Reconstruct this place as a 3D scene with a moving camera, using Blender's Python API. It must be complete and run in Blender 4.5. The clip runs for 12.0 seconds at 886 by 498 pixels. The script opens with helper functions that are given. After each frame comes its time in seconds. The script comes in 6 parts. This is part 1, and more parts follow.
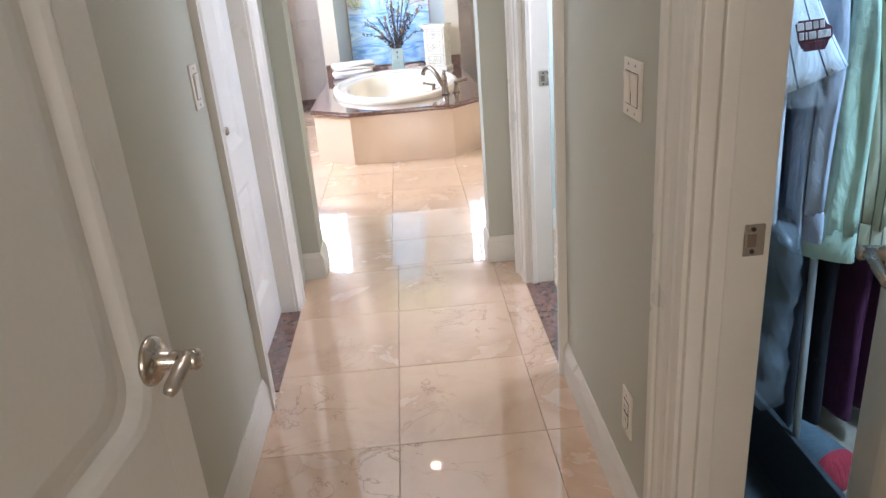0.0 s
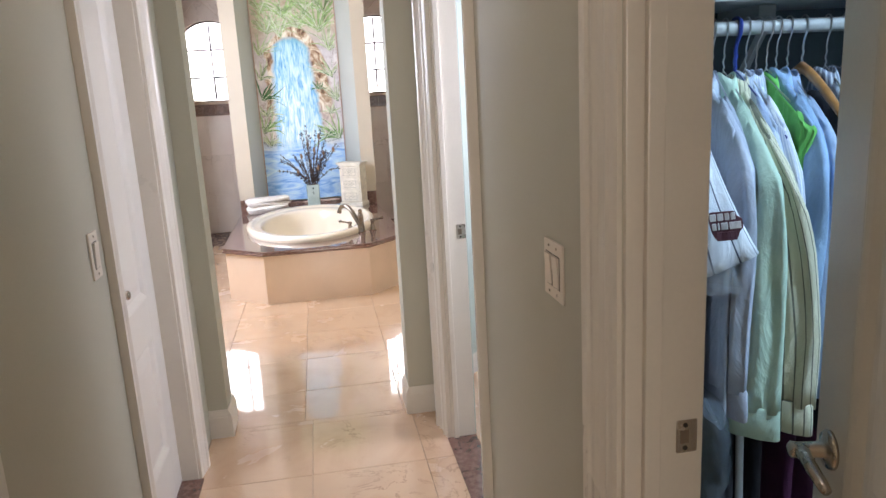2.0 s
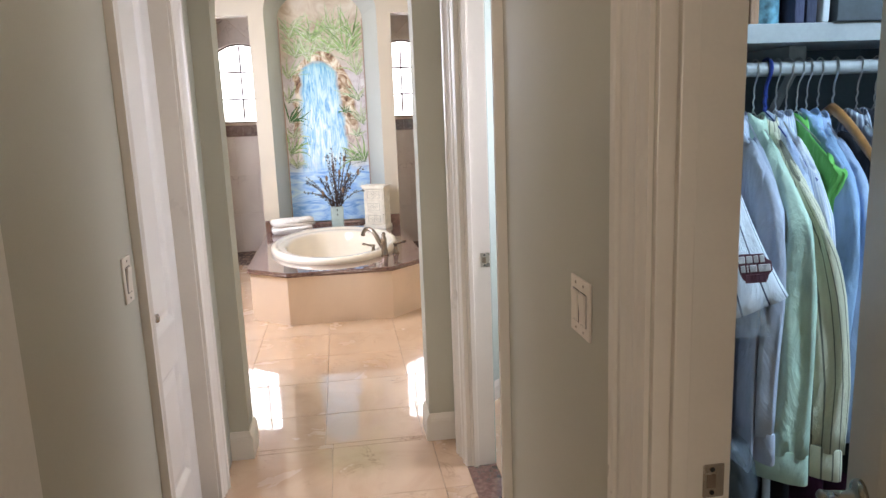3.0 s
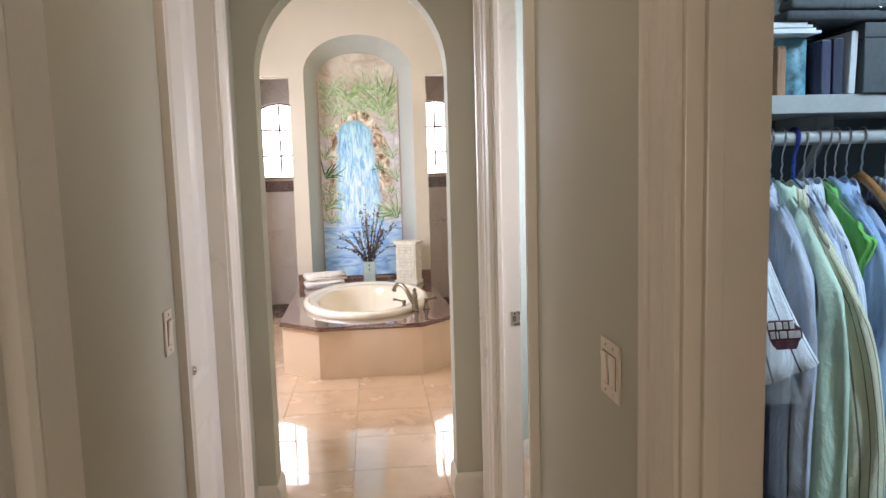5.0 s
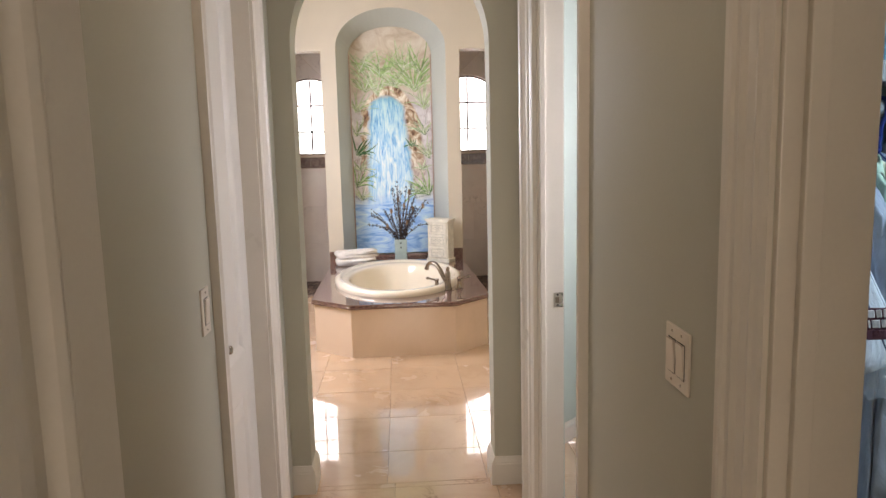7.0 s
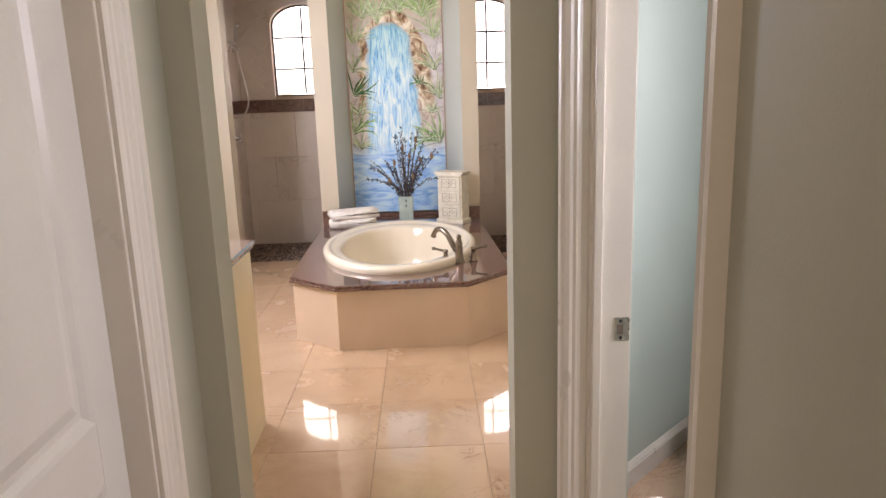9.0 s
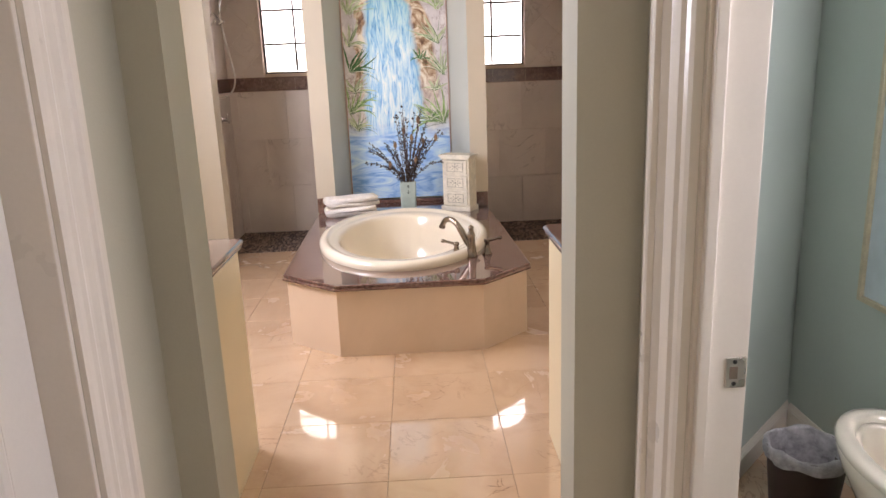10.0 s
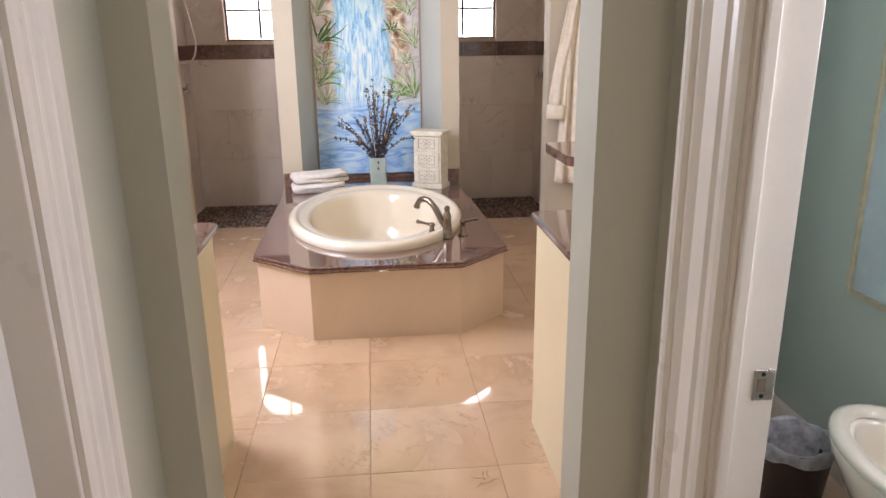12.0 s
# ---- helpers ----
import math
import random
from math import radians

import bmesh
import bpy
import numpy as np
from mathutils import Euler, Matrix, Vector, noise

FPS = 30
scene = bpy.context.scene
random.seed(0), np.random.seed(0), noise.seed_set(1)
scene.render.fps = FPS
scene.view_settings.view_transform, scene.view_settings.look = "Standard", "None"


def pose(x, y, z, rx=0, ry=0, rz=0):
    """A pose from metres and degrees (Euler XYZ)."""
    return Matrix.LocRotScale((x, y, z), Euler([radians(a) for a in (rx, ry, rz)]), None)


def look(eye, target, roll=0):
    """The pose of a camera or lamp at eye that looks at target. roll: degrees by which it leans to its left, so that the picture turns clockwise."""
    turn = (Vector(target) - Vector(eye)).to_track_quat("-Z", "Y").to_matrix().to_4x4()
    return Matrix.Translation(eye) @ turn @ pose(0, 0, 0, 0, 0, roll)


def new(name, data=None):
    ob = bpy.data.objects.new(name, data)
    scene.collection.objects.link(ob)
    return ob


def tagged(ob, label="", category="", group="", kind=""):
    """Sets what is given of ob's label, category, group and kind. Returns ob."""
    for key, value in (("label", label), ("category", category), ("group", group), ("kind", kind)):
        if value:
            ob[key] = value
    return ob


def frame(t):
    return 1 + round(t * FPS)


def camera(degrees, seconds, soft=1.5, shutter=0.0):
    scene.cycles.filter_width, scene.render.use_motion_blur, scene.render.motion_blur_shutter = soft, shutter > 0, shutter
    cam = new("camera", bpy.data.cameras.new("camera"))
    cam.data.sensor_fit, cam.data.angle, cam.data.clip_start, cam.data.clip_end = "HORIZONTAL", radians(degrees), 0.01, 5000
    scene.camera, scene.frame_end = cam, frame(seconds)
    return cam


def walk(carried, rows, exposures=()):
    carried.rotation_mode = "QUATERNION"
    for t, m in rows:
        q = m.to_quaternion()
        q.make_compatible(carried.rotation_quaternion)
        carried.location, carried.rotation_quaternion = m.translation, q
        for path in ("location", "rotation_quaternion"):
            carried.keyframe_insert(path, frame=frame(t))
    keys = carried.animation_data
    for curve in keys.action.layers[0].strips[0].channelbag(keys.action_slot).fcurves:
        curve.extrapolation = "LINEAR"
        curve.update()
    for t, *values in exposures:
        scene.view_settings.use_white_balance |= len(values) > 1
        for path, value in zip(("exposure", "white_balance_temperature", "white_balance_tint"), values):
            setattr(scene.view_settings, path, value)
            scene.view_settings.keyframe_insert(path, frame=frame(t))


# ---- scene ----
cam = camera(63.5, 12.0)
PATH = [
    (0, (0.085, 0.154, 1.388), (0.14, 2.009, 0.642), -4.7),
    (0.5, (0.04, 0.283, 1.459), (0.141, 2.198, 0.891), -5.0),
    (1, (0.06, 0.276, 1.484), (0.276, 2.204, 0.997), -4.4),
    (1.5, (0.097, 0.259, 1.489), (0.395, 2.183, 1.033), -3.8),
    (2, (0.093, 0.261, 1.491), (0.411, 2.186, 1.051), -3.1),
    (2.5, (0.087, 0.267, 1.504), (0.383, 2.2, 1.086), -2.5),
    (3, (0.078, 0.255, 1.522), (0.344, 2.201, 1.142), -2.2),
    (5, (0.069, 0.216, 1.54), (0.259, 2.194, 1.315), -1.6),
    (5.5, (0.074, 0.227, 1.541), (0.241, 2.21, 1.338), -1.4),
    (6, (0.072, 0.237, 1.549), (0.212, 2.222, 1.346), -1.3),
    (6.5, (0.06, 0.262, 1.551), (0.184, 2.245, 1.323), -1.4),
    (7, (0.024, 0.32, 1.528), (0.137, 2.296, 1.245), -1.4),
    (9, (0.174, 1.442, 1.497), (0.217, 3.393, 1.059), -1.9),
    (9.5, (0.129, 1.69, 1.487), (0.171, 3.638, 1.035), -2.0),
    (10, (0.076, 1.902, 1.468), (0.141, 3.839, 0.977), -2.2),
    (10.5, (0.043, 2.003, 1.465), (0.131, 3.931, 0.938), -2.1),
    (11, (0.005, 2.007, 1.482), (0.134, 3.922, 0.919), -1.7),
    (11.5, (-0.019, 2.006, 1.49), (0.142, 3.913, 0.908), -1.1),
    (12, (-0.026, 2.012, 1.506), (0.158, 3.919, 0.932), -0.7),
]
walk(cam, [(t, look(eye, target, roll)) for t, eye, target, roll in PATH],
     exposures=[(0.0, 1.17, 5550, 21), (0.5, 0.80, 5850, 22), (1.0, 0.76, 6000, 24), (3.0, 0.70, 6250, 25), (5.0, 0.58, 6500, 25), (9.0, 0.37, 6800, 28), (10.5, 0.38, 6750, 30), (12.0, 0.40, 6520, 28)])

# ---- plan, metres: the hall runs along y, the mural wall closes the bathroom ----
HL, HR = -0.497, 0.555            # hall walls
AY0, AY1, AX = 3.387, 3.535, 0.412  # arch wall and half opening
HALL_H, BATH_H = 2.95, 3.50
BX = 1.90                         # bathroom side walls
MY0, MY1 = 7.45, 7.63             # mural wall
SY, SXL, SXR = 8.74, -1.61, 1.50  # shower back wall and sides
PY = 7.865                        # where the shower's pebbles begin
DECK = 0.40

# ---- world, sun and lamps ----
world = bpy.data.worlds.new("sky")
scene.world = world
world.use_nodes = True
wn = world.node_tree.nodes
sky = wn.new("ShaderNodeTexSky")
sky.sky_type, sky.sun_disc = "NISHITA", False
sky.sun_elevation, sky.sun_rotation = radians(50), radians(160)
world.node_tree.links.new(sky.outputs[0], wn["Background"].inputs[0])
wn["Background"].inputs[1].default_value = 0.12
sun = new("sun", bpy.data.lights.new("sun", "SUN"))
sun.data.energy, sun.data.angle, sun.data.color = 2.5, radians(0.5), (1, 0.95, 0.88)
sun.matrix_world = look((3, -6, 12), (0, 0, 0))


def lamp(name, eye, target, w, h, watts, color):
    ob = new(name, bpy.data.lights.new(name, "AREA"))
    ob.data.shape, ob.data.size, ob.data.size_y = "RECTANGLE", w, h
    ob.data.energy, ob.data.color = watts, color
    ob.matrix_world = look(eye, target)
    return ob


WARM, DAY = (1.0, 0.84, 0.66), (0.80, 0.91, 1.0)
# inferred daylight in the toilet window; the bathroom side window is an unseen addition
lamp("bath_side_fill_light", (-BX - 0.03, 5.6, 1.92), (0, 5.6, 1.3), 1.15, 1.1, 68, (0.82, 0.93, 1.0))
lamp("toilet_window_light", (1.63, 2.85, 1.75), (0.90, 3.80, 1.15), 0.48, 0.85, 23, (0.92, 0.95, 1.0))
# added fill behind the camera for the hall; the bedroom wall has no window
lamp("bedroom_fill_light", (-0.1, -3.45, 1.3), (0.1, 0.5, 0.7), 1.6, 1.4, 45, (1.0, 0.90, 0.71))
# added cool lamp aimed at the hanging clothes; its source is unseen
lamp("closet_fill_light", (1.75, 0.44, 2.58), (1.1, 1.6, 0.6), 0.4, 0.3, 36, (0.58, 0.86, 1.0))
# two unseen bathroom lamps, added for the warm tone of the floor
for lx, ly in ((-0.9, 4.9), (0.9, 4.9)):
    lamp("assumed_downlight_light", (lx, ly, BATH_H - 0.012), (lx, ly, 0), 0.12, 0.12, 7, WARM)
lamp("tub_lamp_light", (0.01, 6.26, BATH_H - 0.012), (0.01, 6.26, 0), 0.09, 0.09, 0.5, (1.0, 0.62, 0.35))
# added hall fill; no hall fixture is known
lamp("hall_fill_light", (0.05, 1.6, HALL_H - 0.012), (0.05, 1.6, 0), 0.10, 0.10, 3.5, (1.0, 0.84, 0.66))


# ---- materials ----
def nodes_of(name):
    m = bpy.data.materials.new(name)
    m.use_nodes = True
    t = m.node_tree
    return m, t, t.nodes["Principled BSDF"]


def noise_node(t, scale, detail=4.0, rough=0.55, coord=None, stretch=None, distort=0.0):
    if coord is None:
        coord = t.nodes.new("ShaderNodeTexCoord").outputs["Object"]
    if stretch:
        mp = t.nodes.new("ShaderNodeMapping")
        mp.inputs["Scale"].default_value = stretch
        t.links.new(coord, mp.inputs[0])
        coord = mp.outputs[0]
    n = t.nodes.new("ShaderNodeTexNoise")
    n.inputs["Scale"].default_value, n.inputs["Detail"].default_value = scale, detail
    n.inputs["Roughness"].default_value, n.inputs["Distortion"].default_value = rough, distort
    t.links.new(coord, n.inputs[0])
    return n.outputs[0]


def ramp(t, fac, stops):
    r = t.nodes.new("ShaderNodeValToRGB")
    while len(r.color_ramp.elements) < len(stops):
        r.color_ramp.elements.new(0.5)
    for e, (p, c) in zip(r.color_ramp.elements, stops):
        e.position, e.color = p, (*c, 1) if len(c) == 3 else c
    t.links.new(fac, r.inputs[0])
    return r.outputs[0]


def mix(t, fac, a, b, blend="MIX"):
    m = t.nodes.new("ShaderNodeMix")
    m.data_type, m.blend_type = "RGBA", blend
    for sock, v in ((m.inputs[0], fac), (m.inputs[6], a), (m.inputs[7], b)):
        if isinstance(v, (int, float)):
            sock.default_value = v
        elif isinstance(v, tuple):
            sock.default_value = (*v, 1)
        else:
            t.links.new(v, sock)
    return m.outputs[2]


def bump(t, p, height, strength, dist):
    b = t.nodes.new("ShaderNodeBump")
    b.inputs["Strength"].default_value, b.inputs["Distance"].default_value = strength, dist
    t.links.new(height, b.inputs["Height"])
    t.links.new(b.outputs[0], p.inputs["Normal"])


def surface(name, color, rough=0.5, metal=0.0, vary=0.06, scale=6.0, grain=80.0, bump_d=0.0006, coat=0.0):
    """A painted, cast or woven surface: colour varied at two scales with fine relief."""
    m, t, p = nodes_of(name)
    big, fine = noise_node(t, scale), noise_node(t, grain, 3)
    dark = tuple(c * (1 - vary * 1.6) for c in color)
    lite = tuple(min(1, c * (1 + vary)) for c in color)
    c1 = ramp(t, big, [(0.3, dark), (0.7, lite)])
    c2 = mix(t, 0.25, c1, ramp(t, fine, [(0.35, dark), (0.65, lite)]))
    t.links.new(c2, p.inputs["Base Color"])
    rr = ramp(t, big, [(0.2, (rough * 0.85,) * 3), (0.8, (min(1, rough * 1.15),) * 3)])
    t.links.new(rr, p.inputs["Roughness"])
    p.inputs["Metallic"].default_value = metal
    p.inputs["Coat Weight"].default_value = coat
    if bump_d:
        bump(t, p, fine, 0.5, bump_d)
    return m


def marble(name, base, cloud, vein, rough, scale=2.2, veins=0.35, coat=0.0):
    """Polished stone: clouds, thin veins and a slight shift from piece to piece."""
    m, t, p = nodes_of(name)
    info = t.nodes.new("ShaderNodeObjectInfo")
    tc = t.nodes.new("ShaderNodeTexCoord")
    add = t.nodes.new("ShaderNodeVectorMath")
    add.operation = "ADD"
    sc = t.nodes.new("ShaderNodeVectorMath")
    sc.operation = "SCALE"
    sc.inputs[0].default_value = (37.0, 17.0, 23.0)
    t.links.new(info.outputs["Random"], sc.inputs["Scale"])
    t.links.new(tc.outputs["Object"], add.inputs[0])
    t.links.new(sc.outputs[0], add.inputs[1])
    co = add.outputs[0]
    clouds = noise_node(t, scale, 6, 0.6, co, distort=0.6)
    c = ramp(t, clouds, [(0.28, cloud), (0.55, base), (0.8, tuple(min(1, q * 1.06) for q in base))])
    vn = noise_node(t, scale * 1.3, 5, 0.62, co, distort=1.6)
    band = ramp(t, vn, [(0.485, (0, 0, 0)), (0.5, (1, 1, 1)), (0.512, (0, 0, 0))])
    gate = ramp(t, noise_node(t, scale * 0.9, 2, 0.5, co), [(0.5, (0, 0, 0)), (0.66, (1, 1, 1))])
    vmask = mix(t, 1.0, band, gate, "MULTIPLY")
    vm = t.nodes.new("ShaderNodeMath")
    vm.operation = "MULTIPLY"
    vm.inputs[1].default_value = veins
    t.links.new(vmask, vm.inputs[0])
    c = mix(t, vm.outputs[0], c, vein)
    tone = ramp(t, info.outputs["Random"], [(0, (0.93, 0.93, 0.92)), (1, (1.0, 1.0, 1.0))])
    c = mix(t, 1.0, c, tone, "MULTIPLY")
    t.links.new(c, p.inputs["Base Color"])
    rr = ramp(t, clouds, [(0.3, (rough * 1.5,) * 3), (0.7, (rough,) * 3)])
    t.links.new(rr, p.inputs["Roughness"])
    p.inputs["Coat Weight"].default_value = coat
    p.inputs["Coat Roughness"].default_value = 0.035
    p.inputs["Coat IOR"].default_value = 1.9
    p.inputs["IOR"].default_value = 1.6
    bump(t, p, noise_node(t, 9, 2, 0.5, co), 0.06, 0.004)
    return m


def granite(name, a, b, c_, rough):
    m, t, p = nodes_of(name)
    big, mid, fine = noise_node(t, 7, 5, 0.6, distort=0.8), noise_node(t, 38, 4, 0.7), noise_node(t, 160, 2)
    c1 = ramp(t, big, [(0.35, a), (0.6, b), (0.72, c_)])
    c2 = mix(t, ramp(t, mid, [(0.45, (0, 0, 0)), (0.62, (1, 1, 1))]), c1, c_)
    c3 = mix(t, ramp(t, fine, [(0.6, (0, 0, 0)), (0.7, (0.35, 0.35, 0.35))]), c2, (0.03, 0.022, 0.02))
    t.links.new(c3, p.inputs["Base Color"])
    p.inputs["Roughness"].default_value = rough
    p.inputs["Coat Weight"].default_value = 1.0
    p.inputs["Coat Roughness"].default_value = 0.03
    return m


def folds(t, p):
    """Cloth relief: soft creases over a fine weave."""
    crease = noise_node(t, 13, 4, 0.6, stretch=(1, 1, 0.45), distort=1.2)
    weave = noise_node(t, 420, 2)
    b = t.nodes.new("ShaderNodeBump")
    b.inputs["Strength"].default_value, b.inputs["Distance"].default_value = 0.55, 0.020
    t.links.new(crease, b.inputs["Height"])
    c = t.nodes.new("ShaderNodeBump")
    c.inputs["Strength"].default_value, c.inputs["Distance"].default_value = 0.35, 0.0006
    t.links.new(weave, c.inputs["Height"])
    t.links.new(b.outputs[0], c.inputs["Normal"])
    t.links.new(c.outputs[0], p.inputs["Normal"])


def striped(name, base, stripe, pitch, width, axis="Y", rough=0.85):
    """Woven shirt cloth with fine upright stripes, set by object space."""
    m, t, p = nodes_of(name)
    sep = t.nodes.new("ShaderNodeSeparateXYZ")
    t.links.new(t.nodes.new("ShaderNodeTexCoord").outputs["UV"], sep.inputs[0])
    md = t.nodes.new("ShaderNodeMath")
    md.operation = "PINGPONG"
    md.inputs[1].default_value = pitch / 2
    t.links.new(sep.outputs["X"], md.inputs[0])
    lt = t.nodes.new("ShaderNodeMath")
    lt.operation = "LESS_THAN"
    lt.inputs[1].default_value = width / 2
    t.links.new(md.outputs[0], lt.inputs[0])
    fold = noise_node(t, 9, 3)
    c = mix(t, lt.outputs[0], base, stripe)
    c = mix(t, 1.0, c, ramp(t, fold, [(0.3, (0.9, 0.9, 0.9)), (0.7, (1, 1, 1))]), "MULTIPLY")
    t.links.new(c, p.inputs["Base Color"])
    p.inputs["Roughness"].default_value = rough
    folds(t, p)
    return m


def glass(name, tint=(1, 1, 1), rough=0.0):
    m, t, p = nodes_of(name)
    p.inputs["Base Color"].default_value = (*tint, 1)
    p.inputs["Transmission Weight"].default_value = 1.0
    p.inputs["Roughness"].default_value = rough
    p.inputs["IOR"].default_value = 1.45
    return m


SAGE = surface("sage_wall_paint", (0.50, 0.495, 0.405), 0.55, vary=0.03, scale=2.5, grain=190, bump_d=0.0008)
# sage paint of the mural wall with the warm bathroom light put into its colour
BATHPAINT = surface("warm_lit_sage_paint", (0.60, 0.53, 0.42), 0.55, vary=0.03, scale=2.5, grain=190, bump_d=0.0008)
NICHEP = surface("niche_gray_green_paint", (0.52, 0.53, 0.48), 0.55, vary=0.03, scale=2.5, grain=190, bump_d=0.0008)
TEAL = surface("blue_green_wall_paint", (0.51, 0.585, 0.53), 0.5, vary=0.03, scale=2.5, grain=190, bump_d=0.0008)
CREAMWALL = surface("cream_wall_paint", (0.72, 0.66, 0.50), 0.6, vary=0.03, scale=2.0, grain=190, bump_d=0.0008)
CEIL = surface("ceiling_paint", (0.78, 0.75, 0.68), 0.8, vary=0.02, scale=2, grain=150, bump_d=0.001)
TRIM = surface("white_trim_paint", (0.74, 0.70, 0.62), 0.3, vary=0.03, scale=5, grain=120, bump_d=0.0002)
DOORP = surface("white_door_paint", (0.78, 0.76, 0.70), 0.32, vary=0.03, scale=4, grain=140, bump_d=0.0003)
FLOOR = marble("polished_cream_marble", (0.69, 0.475, 0.31), (0.54, 0.34, 0.205), (0.26, 0.13, 0.07), 0.20, 2.4, 0.75, 1.0)
TUBTILE = marble("tub_front_marble", (0.75, 0.57, 0.42), (0.67, 0.50, 0.36), (0.5, 0.36, 0.26), 0.14, 1.6, 0.2)
SHTILE = marble("shower_wall_marble", (0.74, 0.65, 0.58), (0.66, 0.56, 0.50), (0.26, 0.17, 0.13), 0.28, 2.4, 0.75)
GROUT = surface("tile_grout", (0.56, 0.43, 0.32), 0.9, vary=0.1, scale=12, grain=200)
GRANITE = granite("brown_granite", (0.085, 0.040, 0.032), (0.155, 0.078, 0.062), (0.22, 0.125, 0.10), 0.06)
CABINET = surface("cream_cabinet_paint", (0.78, 0.66, 0.44), 0.35, vary=0.03, scale=4, grain=120, bump_d=0.0002)
BISQUE = surface("biscuit_acrylic", (0.79, 0.70, 0.56), 0.10, vary=0.02, scale=3, grain=60, bump_d=0, coat=0.5)
NICKEL = surface("brushed_nickel", (0.52, 0.47, 0.41), 0.27, 1.0, vary=0.06, scale=20, grain=240, bump_d=0.0001)
BRONZE = surface("aged_pewter_faucet", (0.27, 0.22, 0.18), 0.25, 1.0, vary=0.08, scale=20, grain=240, bump_d=0.0001)
CHROME = surface("chrome", (0.72, 0.72, 0.72), 0.10, 1.0, vary=0.03, bump_d=0)
STRIKEIN = surface("bare_wood_mortise", (0.24, 0.18, 0.13), 0.8, vary=0.2, bump_d=0)
DARKSLOT = surface("dark_slot", (0.02, 0.018, 0.016), 0.7, vary=0.1, bump_d=0)
PLASTIC = surface("ivory_plastic", (0.76, 0.70, 0.60), 0.35, vary=0.03, bump_d=0)
TOWEL = surface("terry_towel", (0.88, 0.82, 0.76), 0.95, vary=0.08, scale=30, grain=420, bump_d=0.004)
ROBE = surface("robe_cloth", (0.82, 0.72, 0.60), 0.95, vary=0.08, scale=20, grain=300, bump_d=0.002)
GLASS = glass("window_glass")
# dark blue-gray on both closet walls
CLOSETW = surface("dark_closet_wall", (0.10, 0.13, 0.15), 0.7, vary=0.05, scale=3, grain=150)
# white paint grayed down to offset the closet lamp's strength on the shelf
SHELFP = surface("grayed_white_paint", (0.36, 0.37, 0.37), 0.5, vary=0.1, scale=8, grain=90)
WOODH = surface("varnished_hanger_wood", (0.42, 0.19, 0.06), 0.3, vary=0.2, scale=14, grain=60)
STEEL = surface("wire_steel", (0.6, 0.6, 0.6), 0.3, 1.0, vary=0.05, bump_d=0)
CARPET = surface("beige_carpet", (0.42, 0.35, 0.27), 0.98, vary=0.15, scale=20, grain=300, bump_d=0.004)
PORCELAIN = surface("biscuit_porcelain", (0.80, 0.74, 0.62), 0.12, vary=0.02, bump_d=0, coat=0.4)
BINBROWN = surface("brown_bin_plastic", (0.045, 0.025, 0.02), 0.45, vary=0.15, grain=200)
GILT = surface("pale_gilt_frame", (0.60, 0.54, 0.38), 0.35, 0.3, vary=0.1, scale=30)
IRON = surface("dark_window_bronze", (0.07, 0.062, 0.055), 0.5, vary=0.1)


# ---- mesh helpers ----
def obj(name, bm, mat, smooth=False):
    bm.normal_update()
    me = bpy.data.meshes.new(name)
    bm.to_mesh(me)
    bm.free()
    if smooth:
        me.shade_smooth()
    me.materials.append(mat)
    return new(name, me)


def part(name, bm, mat, parent, label="", smooth=False):
    ob = obj(name, bm, mat, smooth)
    ob.parent = parent
    if label:
        ob["label"] = label
    return ob


def thing(name, at, label, category, group="", kind="", turn=0):
    e = new(name)
    e.empty_display_size = 0.05
    e.matrix_world = pose(*at, 0, 0, turn)
    return tagged(e, label, category, group, kind)


def bx(bm, x0, x1, y0, y1, z0, z1, bevel=0.0, seg=2):
    r = bmesh.ops.create_cube(bm, size=1)
    vs = r["verts"]
    for v in vs:
        v.co = Vector(((x0 + x1) / 2 + v.co.x * (x1 - x0), (y0 + y1) / 2 + v.co.y * (y1 - y0), (z0 + z1) / 2 + v.co.z * (z1 - z0)))
    if bevel:
        es = list({e for v in vs for e in v.link_edges})
        bmesh.ops.bevel(bm, geom=es, offset=bevel, segments=seg, affect="EDGES", profile=0.6)
    return bm


def B(x0, x1, y0, y1, z0, z1, bevel=0.0, seg=2):
    return bx(bmesh.new(), x0, x1, y0, y1, z0, z1, bevel, seg)


def prism(bm, pts, axis, a, b):
    """Extrude a 2D outline between a and b along axis (x: pts are y,z; y: pts are x,z; z: pts are x,y)."""
    def at(p, w):
        return {"x": (w, p[0], p[1]), "y": (p[0], w, p[1]), "z": (p[0], p[1], w)}[axis]
    lo = [bm.verts.new(at(p, a)) for p in pts]
    hi = [bm.verts.new(at(p, b)) for p in pts]
    n = len(pts)
    f = [bm.faces.new(lo), bm.faces.new(hi[::-1])]
    f += [bm.faces.new((lo[i], hi[i], hi[(i + 1) % n], lo[(i + 1) % n])) for i in range(n)]
    bmesh.ops.recalc_face_normals(bm, faces=f)
    return bm


def P(pts, axis, a, b):
    return prism(bmesh.new(), pts, axis, a, b)


